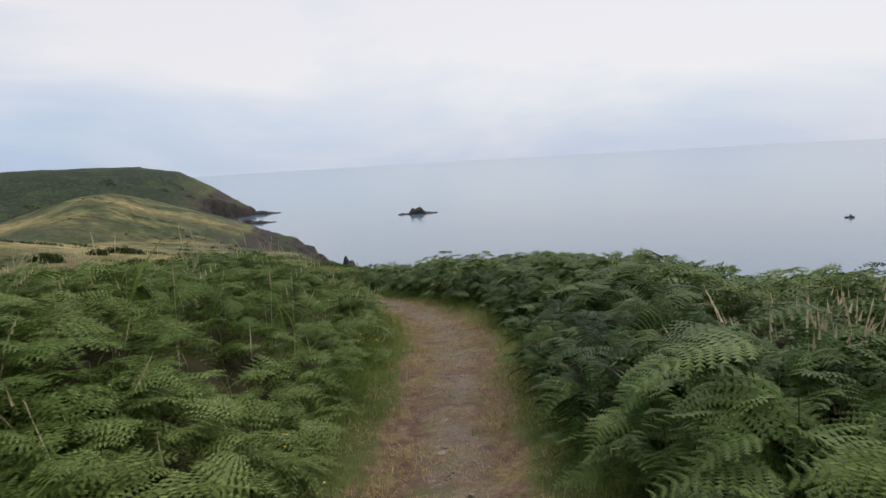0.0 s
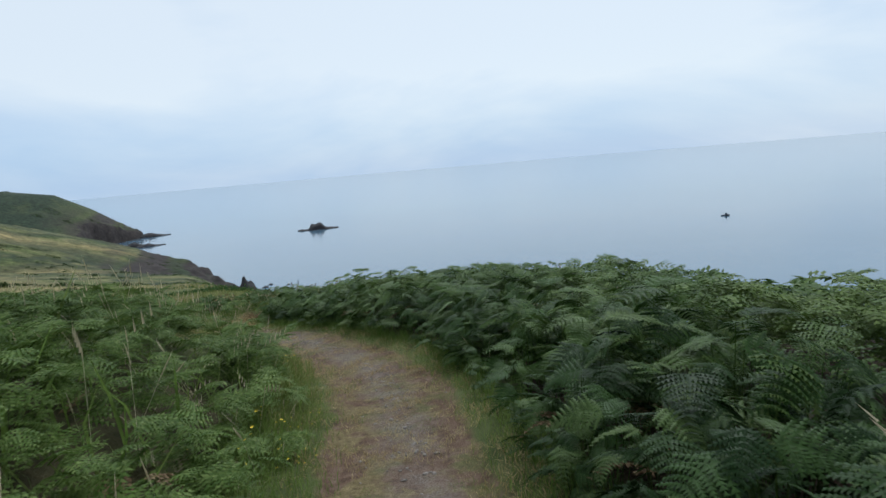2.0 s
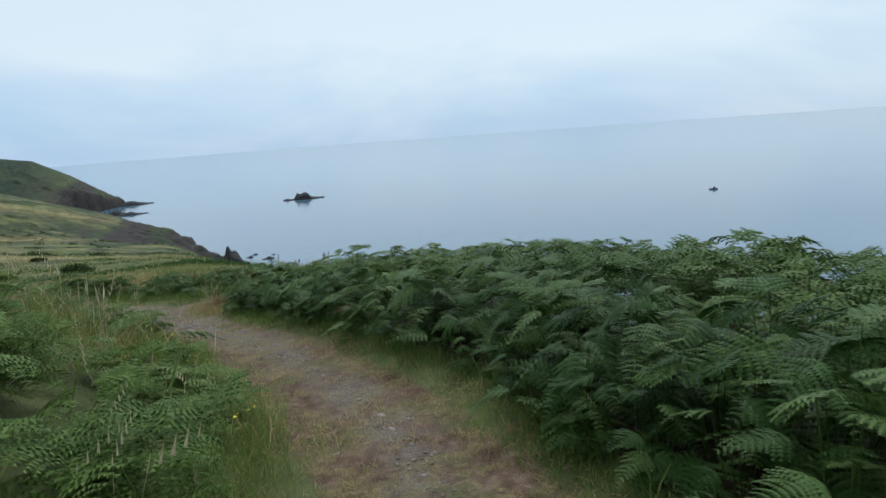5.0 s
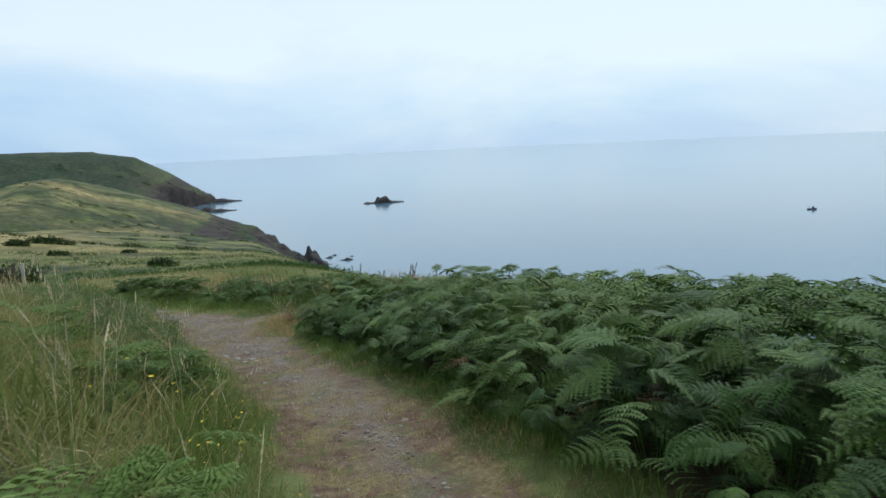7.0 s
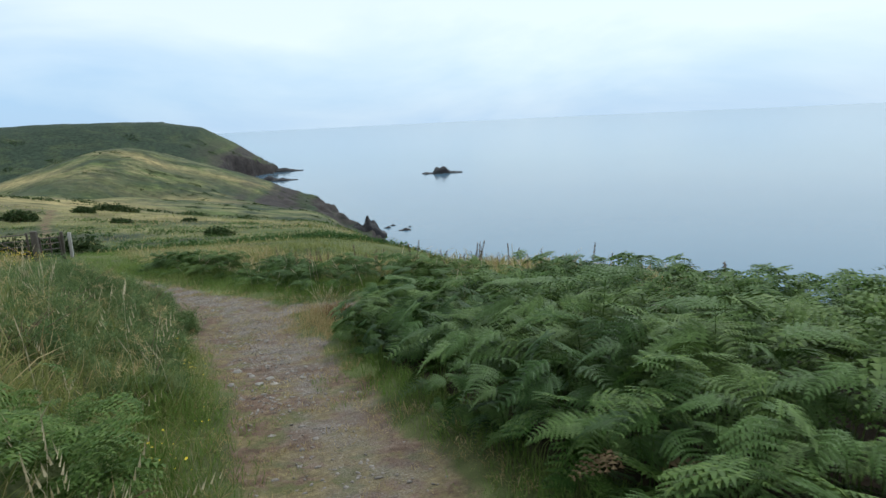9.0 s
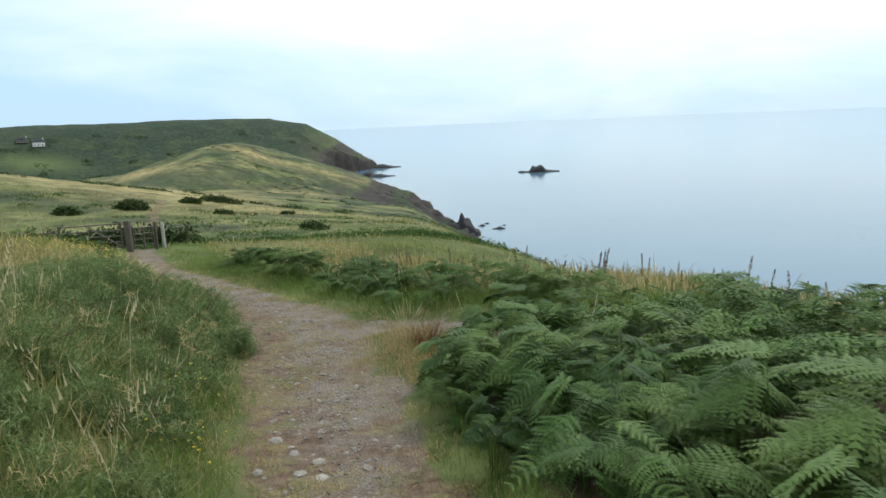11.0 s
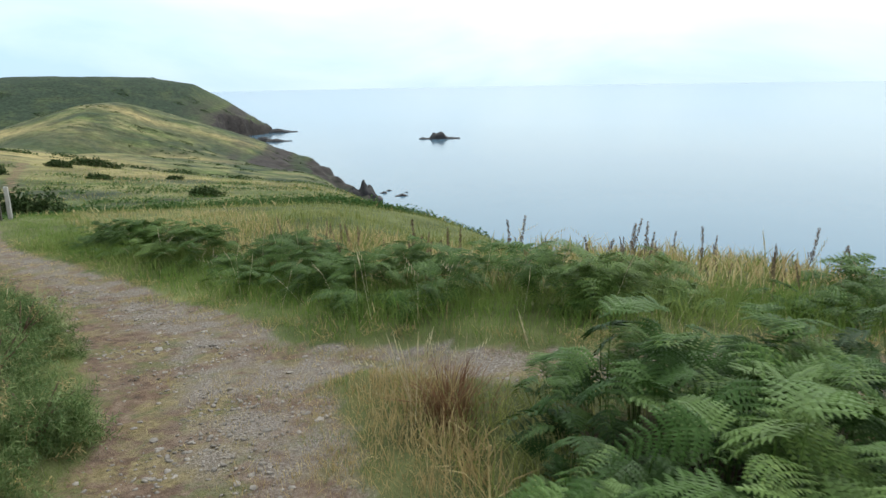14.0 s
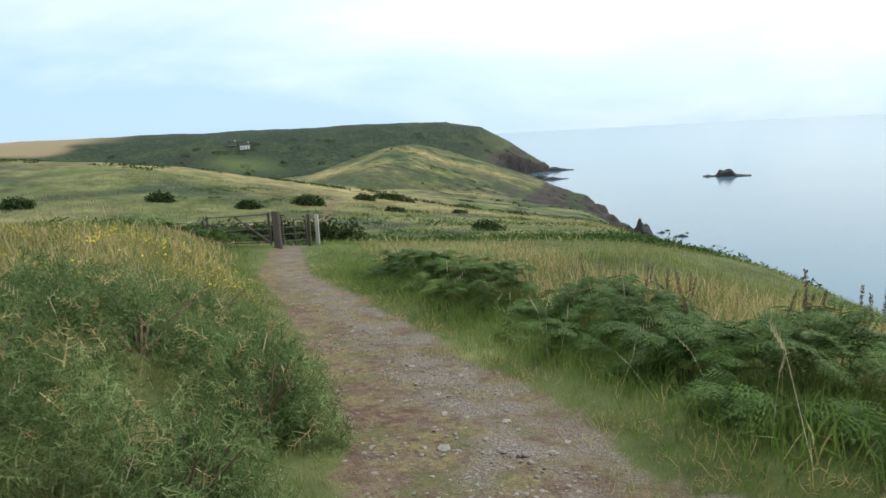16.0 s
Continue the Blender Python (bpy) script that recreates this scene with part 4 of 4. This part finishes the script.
for x, y, rx, ry, rz, n in [(-43, 84.6, 2.6, 1.6, 1.5, 900), (-32.1, 83.5, 2.2, 1.4, 1.2, 700), (-27.7, 89.2, 2.9, 1.8, 1.7, 1000), (-22.5, 106, 4.6, 1.9, 1.5, 1100),
                            (-24.5, 99.5, 2.2, 1.3, 1.1, 600), (-5.2, 70, 1.8, 1.3, 1.0, 600), (-54.5, 77.4, 2.8, 2.0, 1.6, 800), (-17.5, 88, 1.7, 1.2, 0.7, 350), (-11, 92, 1.2, 0.9, 0.5, 250)]:
    bush("gorse_bush", "wind-shaped dark bush standing in the dry grass", "bush", "bushes on the far field", x, y, rx * 0.62, ry * 0.62, rz * 0.6, SCRUB, int(n * 1.2), 0.30, 300 + int(x), LEAF)
hedge = [mound_leaves(x, 57.0 + 0.06 * (x + 20) + rng.normal(0, 0.4), rng.uniform(0.8, 1.5), rng.uniform(0.5, 0.9), rng.uniform(1.0, 1.45), 420, 0.24) for x in np.arange(-30, -11.5, 0.7)]
scatter("hedge", LEAF, np.concatenate(hedge), SCRUB, "low dark clipped-looking hedge bank behind the fence", "hedge")
hedge = [mound_leaves(x, 47.6 - 0.12 * x + rng.normal(0, 0.6), rng.uniform(0.7, 1.4), rng.uniform(0.5, 0.9), rng.uniform(0.2, 0.45), 230, 0.13) for x in np.arange(-7.6, 16, 0.75)]
scatter("hedge", LEAF, np.concatenate(hedge), BRAMBLE, "line of green bramble running from the gate", "hedge")

# dark scrub dotted over the middle hill and the far slopes
dots = []
for i in range(1100):
    x, y = rng.uniform(-170, 14), rng.uniform(105, 368)
    if land(x, y) > 14 and wobble(x, y, 22, 3) + 0.6 * wobble(x, y, 7, 5) > 0.1 and abs(x - float(path_x(min(y, 100)))) > 3:
        dots.append(mound_leaves(x, y, rng.uniform(0.6, 3.2), rng.uniform(0.6, 1.6), rng.uniform(0.15, 0.45), 50, 0.40))
scatter("hill_scrub", LEAF, np.concatenate(dots), SCRUB, "dark scrub dotted over the dry grass of the hill", "scrub")
dots = []
for i in range(420):
    x, y = rng.uniform(-620, -60), rng.uniform(470, 840)
    if 16 < land(x, y) < 54 and x > -450 and wobble(x, y, 48, 5) > -0.25:
        dots.append(mound_leaves(x, y, rng.uniform(3, 9), rng.uniform(3, 7), rng.uniform(0.3, 0.8), 85, 1.2))
scatter("far_scrub", LEAF, np.concatenate(dots), SCRUB, "dark green scrub covering the far headland", "scrub")


# ---- dock stalks and the dry plant in the fork ----
def dock_stalk(seed):
    r = random.Random(seed)
    v, f = [], []
    n = 6
    lean = r.uniform(-0.12, 0.12)
    for k in range(n + 1):
        u = k / n
        t = 0.011 * (1 - 0.6 * u)
        for q in range(4):
            v.append((lean * u * u + t * math.cos(q * 1.571), 0.03 * math.sin(3 * u + seed) + t * math.sin(q * 1.571), u))
    for k in range(n):
        for q in range(4):
            m = (q + 1) % 4
            f.append((4 * k + q, 4 * k + m, 4 * k + 4 + m, 4 * k + 4 + q))
    ob = tagged(new("dock_stalk", mesh_np("stem", v, f, STALK)), "dry brown dock stalk standing above the cliff-top grass", "dead plant", "dock stalks")
    v, f = [], []
    for i in range(170):
        u = 0.42 + 0.60 * r.random()
        w = 0.030 * (1.1 - u) ** 0.5 + 0.006
        a = r.uniform(0, 6.283)
        c = Vector((lean * u * u + w * math.cos(a), 0.03 * math.sin(3 * u + seed) + w * math.sin(a), u))
        b = len(v)
        s = r.uniform(0.012, 0.026)
        v += [tuple(c + Vector((r.uniform(-s, s), r.uniform(-s, s), r.uniform(-s, 2 * s)))) for _ in range(3)]
        f.append((b, b + 1, b + 2))
    head = new("seed_head", mesh_np("seed_head", v, f, STALK))
    head.parent = ob
    return ob


stalks = [dock_stalk(i) for i in range(6)]
dx, dy = sown(0.2, 15, 23.0, 36, 4.2, lambda x, y: verge(x, y) & (track_gap(x, y) > 2.0) & (track_gap(x, y) < 4.4 + 0.2 * x) & (wobble(x, y, 2.2, 12) > -0.25))
dx, dy = dx[:220], dy[:220]
ex, ey = sown(7.6, 11.0, 9, 22, 1.1, lambda x, y: wobble(x, y, 1.8, 4) > -0.1)
dx, dy = np.append(dx, ex), np.append(dy, ey)
for i, (x, y) in enumerate(zip(dx, dy)):
    m = pose(x, y, gz1(x, y) - 0.03, random.uniform(-9, 9), random.uniform(-9, 9), random.uniform(0, 360)) @ Matrix.Scale(random.uniform(0.45, 0.85) + (0.4 if y < 22 else 0), 4)
    if i < 6:
        stalks[i].matrix_basis = m
    else:
        copy_thing(stalks[i % 6], m)

n = 480
a, rad = rng.uniform(0, 6.283, n), np.abs(rng.normal(0, 0.13, n))
places = np.column_stack([rad * np.cos(a), rad * np.sin(a), np.zeros(n), a, -rng.uniform(-0.15, 0.3, n), rng.normal(0, 0.2, n), rng.uniform(0.18, 0.48, n)])
dry = scatter("dead_dock_plant", wide(BLADE, 0.55), places, DOCK, "withered rust-brown dock plant in the fork of the tracks", "dead plant")
del dry["kind"]
dry.location = (2.5, 22.0, gz1(2.5, 22.0) - 0.02)
n = 26
a, rad = rng.uniform(0, 6.283, n), np.abs(rng.normal(0, 0.16, n))
places = np.column_stack([2.28 + rad * np.cos(a), 22.02 + rad * np.sin(a), np.zeros(n) + gz1(2.28, 22.02), a, rng.normal(0, 0.2, n), rng.normal(0, 0.2, n), rng.uniform(0.45, 0.68, n)])
scatter("seed_heads", SEEDHEAD, places, SEED, "pale feathery seed heads beside the withered dock", "grass")


# ---- stones of the footpath ----
def stone_mesh(seed):
    r = random.Random(seed)
    bm = bmesh.new()
    bmesh.ops.create_icosphere(bm, subdivisions=1, radius=1)
    k = [r.uniform(0.7, 1.2) for _ in range(3)]
    for v in bm.verts:
        v.co = Vector((v.co.x * k[0], v.co.y * k[1], v.co.z * 0.38 * k[2])) * r.uniform(0.78, 1.12)
    me = bpy.data.meshes.new("stone")
    bm.to_mesh(me)
    bm.free()
    return me


stone_meshes = []
for i in range(8):
    me = stone_mesh(i)
    me.materials.append(STONE if i < 6 else STONE_PALE)
    stone_meshes.append(me)


def stone(x, y, size, which, label="grey stone bedded in the footpath", group="stones of the footpath"):
    o = tagged(new("stone", stone_meshes[which]), label, "stone", group)
    o.matrix_basis = pose(x, y, gz1(x, y) + size * 0.08, random.uniform(-12, 12), random.uniform(-12, 12), random.uniform(0, 360)) @ Matrix.Scale(size, 4)
    return o


for x, y, s in [(1.22, 18.88, 0.075), (1.40, 18.60, 0.04), (1.22, 18.25, 0.06), (1.50, 18.22, 0.07), (1.66, 18.10, 0.05), (1.60, 18.42, 0.045), (1.95, 18.2, 0.04),
                (1.70, 20.6, 0.06), (1.05, 20.9, 0.06), (1.3, 21.2, 0.05), (0.2, 24.6, 0.07), (0.55, 25.2, 0.06)]:
    stone(x, y, s, 6 + (s > 0.055), "pale whitish stone bedded in the footpath", "pale stones of the footpath")
px, py = sown(-5, 4, 1, 34, 9, lambda x, y: (path_mask(x, y) > 0.7) & (rng.random(len(x)) < 0.12 + 0.88 * smooth(12, 19, y)))
for x, y in zip(px[:240], py[:240]):
    stone(x, y, random.uniform(0.014, 0.038), random.randrange(6))
PEBBLE = []
for i in range(5):
    me = stone_mesh(50 + i)
    PEBBLE.append((np.array([v.co[:] for v in me.vertices]) * np.array([1, 1, 0.9]), np.array([p.vertices[:] for p in me.polygons])))
qx, qy = sown(-4, 4, 0.5, 30, 230, lambda x, y: (path_mask(x, y) > 0.55)
              & (rng.random(len(x)) < (0.06 + 0.5 * (np.abs(x - path_x(y) - 0.05) < 0.14) * (y < 14) + 0.94 * smooth(12, 20, y)) * smooth(-0.2, 0.4, wobble(x, y, 0.7, 3) + 0.5 * (np.abs(x - path_x(y)) < 0.25))))
q = len(qx)
scatter("gravel", PEBBLE, np.column_stack([qx, qy, ground_z(qx, qy) + 0.002, rng.uniform(0, 6.28, q), rng.normal(0, 0.3, q), rng.normal(0, 0.3, q), rng.uniform(0.006, 0.019, q) * rng.choice([1.0, 1.0, 1.6], q)]),
        STONE, "loose grey gravel on the footpath", "gravel")


# ---- fence and gates ----
def beam(name, a, b, w, h, material, parent=None, label="", worn=0.004):
    """A squared timber from a to b with uneven, bevelled edges."""
    a, b = Vector(a), Vector(b)
    d = b - a
    bm = bmesh.new()
    bmesh.ops.create_cube(bm, size=1)
    bmesh.ops.scale(bm, vec=(w, h, d.length), verts=bm.verts)
    bmesh.ops.bevel(bm, geom=list(bm.edges), offset=min(w, h) * 0.14, segments=1, affect="EDGES")
    for v in bm.verts:
        v.co += Vector((random.uniform(-worn, worn), random.uniform(-worn, worn), random.uniform(-worn, worn)))
    ob = part(name, bm, material, parent, label)
    ob.matrix_basis = Matrix.Translation((a + b) / 2) @ d.to_track_quat("Z", "X").to_matrix().to_4x4()
    return ob


def holder(name, label, category, group=""):
    return tagged(new(name), label, category, group)


def post(x, y, tall, w, material, label, lean=0.0, name="gate_post"):
    z = gz1(x, y)
    o = beam(name, (x, y, z - 0.3), (x + lean, y, z + tall), w, w * 0.9, material, worn=0.008)
    return tagged(o, label, "post")


fence_a, fence_b = Vector((-9.35, 41.75, 0)), Vector((-15.2, 43.9, 0))
post(-9.05, 41.7, 1.32, 0.24, WOOD_DARK, "stout dark weathered gate post beside the path")
post(-8.62, 43.45, 1.22, 0.13, WOOD_DARK, "dark weathered gate post leaning slightly", 0.05)
post(-8.32, 43.55, 1.16, 0.13, WOOD_PALE, "pale silver-grey weathered gate post", 0.03)
field_gate = holder("field_gate", "dark weathered wooden field gate standing shut", "gate")
for k, h in enumerate((0.18, 0.42, 0.66, 0.92, 1.18)):
    za, zb = gz1(fence_a.x, fence_a.y), gz1(-12.4, 42.85)
    beam("gate_bar", (fence_a.x, fence_a.y, za + h), (-12.4, 42.85, zb + h), 0.035, 0.10, WOOD_DARK, field_gate)
for u in (0.0, 1.0):
    p = fence_a.lerp(Vector((-12.4, 42.85, 0)), u)
    beam("gate_stile", (p.x, p.y + 0.02, gz1(p.x, p.y) + 0.1), (p.x, p.y + 0.02, gz1(p.x, p.y) + 1.25), 0.08, 0.07, WOOD_DARK, field_gate)
beam("gate_brace", (fence_a.x, fence_a.y - 0.05, gz1(-9.35, 41.75) + 0.2), (-11.0, 42.3, gz1(-11, 42.3) + 1.15), 0.03, 0.09, WOOD_DARK, field_gate)
path_gate = holder("path_gate", "small dark wooden walkers' gate across the path", "gate")
ga, gb = Vector((-9.0, 41.9, 0)), Vector((-8.66, 43.35, 0))
for h in (0.25, 0.50, 0.75, 1.0):
    beam("gate_bar", (ga.x, ga.y, gz1(ga.x, ga.y) + h), (gb.x, gb.y, gz1(gb.x, gb.y) + h), 0.03, 0.08, WOOD_DARK, path_gate)
for p in (ga.lerp(gb, 0.04), ga.lerp(gb, 0.5), ga.lerp(gb, 0.96)):
    beam("gate_stile", (p.x + 0.03, p.y, gz1(p.x, p.y) + 0.12), (p.x + 0.03, p.y, gz1(p.x, p.y) + 1.08), 0.06, 0.05, WOOD_DARK, path_gate)
fence = holder("post_and_rail_fence", "old dark post-and-rail fence across the field", "fence")
stops = [Vector((-12.6, 42.92, 0)).lerp(Vector((-16.6, 44.3, 0)), u) for u in np.linspace(0, 1, 3)]
for p, nxt in zip(stops, stops[1:] + [None]):
    z = gz1(p.x, p.y)
    beam("fence_post", (p.x, p.y, z - 0.3), (p.x + random.uniform(-0.04, 0.04), p.y, z + 1.08), 0.11, 0.10, WOOD_DARK, fence)
    if nxt:
        for h in (0.4, 0.72, 0.98):
            beam("fence_rail", (p.x, p.y - 0.06, z + h), (nxt.x, nxt.y - 0.06, gz1(nxt.x, nxt.y) + h), 0.035, 0.09, WOOD_DARK, fence)

# ---- sea rocks ----
def sea_rock(name, label, x, y, turn, length, depth, tall, shape, seed, base=-2.0):
    """A rock that rises out of the water: a ridged height field over an oval, its skyline given by shape(u), u from -1 to 1."""
    nu, nv = 46, 22
    v, f = [], []
    for j in range(nv + 1):
        for i in range(nu + 1):
            u, w = 2 * i / nu - 1, 2 * j / nv - 1
            edge = max(0.0, 1 - (abs(w) ** 1.7) - 0.25 * abs(u) ** 6)
            n = noise.fractal(Vector((u * 3.1, w * 2.3, seed)), 0.9, 2.1, 5) * 0.28
            ridge = abs(noise.noise(Vector((u * 6, w * 5, seed + 9)))) * 0.25
            h = tall * shape(u) * edge ** 0.55 * (0.85 + n + ridge)
            v.append((u * length / 2, w * depth / 2 + 0.05 * depth * n, base + (h - base) * min(1, edge * 5) if edge > 0 else base))
    for j in range(nv):
        for i in range(nu):
            a = j * (nu + 1) + i
            f.append((a, a + 1, a + nu + 2, a + nu + 1))
    ob = tagged(new(name, mesh_np(name, v, f, ROCK)), label, "rock")
    ob.matrix_basis = pose(x, y, 0, 0, 0, turn)
    return ob


def hump(u, c, w, h):
    return h * math.exp(-((u - c) / w) ** 2)


sea_rock("rocky_islet", "dark rocky islet standing out of the calm sea", 145.1, 658, -12, 41, 17, 7.4,
         lambda u: max(0.12, min(0.95, hump(u, -0.28, 0.16, 0.8) + hump(u, 0.08, 0.26, 1.05)) + hump(u, -0.8, 0.13, 0.33) + hump(u, 0.62, 0.22, 0.22) - 0.05), 3)
sea_rock("rock_pinnacle", "jagged dark rock pinnacle at the foot of the cliff", 31.5, 322, 0, 19, 12, 9.0,
         lambda u: hump(u, 0.12, 0.13, 0.62) + hump(u, 0.42, 0.28, 0.62) + hump(u, -0.4, 0.5, 0.62), 11).location.z = 3.5
for x, y, l, h, s in [(53.7, 342.5, 6.5, 1.3, 5), (46.1, 353.8, 4.0, 1.1, 6), (49.8, 360.3, 3.2, 0.8, 7), (58, 352, 2.2, 0.5, 8)]:
    sea_rock("sea_rock", "small dark rock awash in the shallow sea", x, y, 0, l, l * 0.6, h, lambda u: 0.2 + hump(u, 0.2, 0.5, 0.8), s, -1.0)
for x, y, l, h, s in [(-10, 820, 36, 4.5, 21), (-12, 694, 26, 3.0, 22), (-24, 704, 22, 4.5, 23), (-2, 826, 16, 2.0, 24)]:
    sea_rock("sea_rock", "low dark rock ledge below the headland", x, y, 0, l, l * 0.5, h, lambda u: 0.15 + hump(u, -0.35, 0.6, 0.85), s)


# ---- the boat ----
def boat(x, y, turn):
    ob = tagged(new("fishing_boat"), "small dark open fishing boat lying on calm water", "boat")
    ob.matrix_basis = pose(x, y, 0, 0, 0, turn)
    bm = bmesh.new()
    rings = []
    for k in range(9):
        u = k / 8
        half = 0.95 * (1 - max(0, (u - 0.45) / 0.55) ** 2.2) * (0.82 + 0.18 * min(1, u * 4)) + 0.02
        sheer = 0.75 + 0.45 * u * u
        rings.append([bm.verts.new(((u - 0.5) * 6.0, half * s, z)) for s, z in ((1, sheer), (0.92, 0.2), (0.5, -0.25), (-0.5, -0.25), (-0.92, 0.2), (-1, sheer))])
    for r0, r1 in zip(rings, rings[1:]):
        for i in range(5):
            bm.faces.new((r0[i], r0[i + 1], r1[i + 1], r1[i]))
        bm.faces.new((r0[5], r0[0], r1[0], r1[5]))
    bm.faces.new(rings[0][::-1])
    bm.faces.new(rings[-1])
    part("hull", bm, HULL, ob)
    beam("wheelhouse", (0.6, 0, 0.7), (0.6, 0, 2.1), 1.5, 1.2, HULL, ob)
    beam("mast", (-1.6, 0, 0.6), (-1.6, 0, 2.9), 0.09, 0.09, HULL, ob)
    beam("mast", (1.1, 0, 1.9), (1.1, 0, 3.2), 0.07, 0.07, HULL, ob)


boat(388, 362, -40)


# ---- the farmhouse on the far hillside ----
def farmhouse(x, y, turn, long, deep, eaves, label, walls=PAINT_WHITE):
    ob = tagged(new("farmhouse"), label, "house", "far farmhouses")
    ob.matrix_basis = pose(x, y, gz1(x, y) - 0.5, 0, 0, turn)
    bm = bmesh.new()
    top = eaves + deep * 0.4
    pts = [(-long / 2, -deep / 2), (long / 2, -deep / 2), (long / 2, deep / 2), (-long / 2, deep / 2)]
    lo = [bm.verts.new((*p, 0)) for p in pts]
    hi = [bm.verts.new((*p, eaves)) for p in pts]
    ga_, gb_ = bm.verts.new((-long / 2, 0, top)), bm.verts.new((long / 2, 0, top))
    for i in range(4):
        bm.faces.new((lo[i], lo[(i + 1) % 4], hi[(i + 1) % 4], hi[i]))
    bm.faces.new((hi[0], ga_, hi[3]))
    bm.faces.new((hi[1], hi[2], gb_))
    part("wall", bm, walls, ob)
    bm = bmesh.new()
    for s in (-1, 1):
        a = [bm.verts.new(p) for p in ((-long / 2 - 0.4, s * (deep / 2 + 0.4), eaves - 0.25), (long / 2 + 0.4, s * (deep / 2 + 0.4), eaves - 0.25),
                                       (long / 2 + 0.4, 0, top + 0.12), (-long / 2 - 0.4, 0, top + 0.12))]
        bm.faces.new(a if s < 0 else a[::-1])
    bmesh.ops.solidify(bm, geom=list(bm.faces), thickness=0.2)
    roof = part("roof", bm, ROOF, ob)
    beam("chimney", (long / 2 - 1, 0, top - 0.3), (long / 2 - 1, 0, top + 1.3), 0.8, 0.9, PAINT_WHITE, roof)
    for k in range(int(long // 3)):
        wx = -long / 2 + 1.5 + 3 * k
        for z in (1.5, 3.9):
            if z < eaves - 0.5:
                beam("window", (wx, -deep / 2 - 0.02, z - 0.6), (wx, -deep / 2 - 0.02, z + 0.6), 0.9, 0.08, PANE, ob)


farmhouse(-326, 645, 25, 9.5, 6, 4.2, "white rendered farmhouse with a slate roof on the hillside")
farmhouse(-342, 648, 25, 9, 6, 2.2, "low grey stone outbuilding with a slate roof on the hillside", STONE)
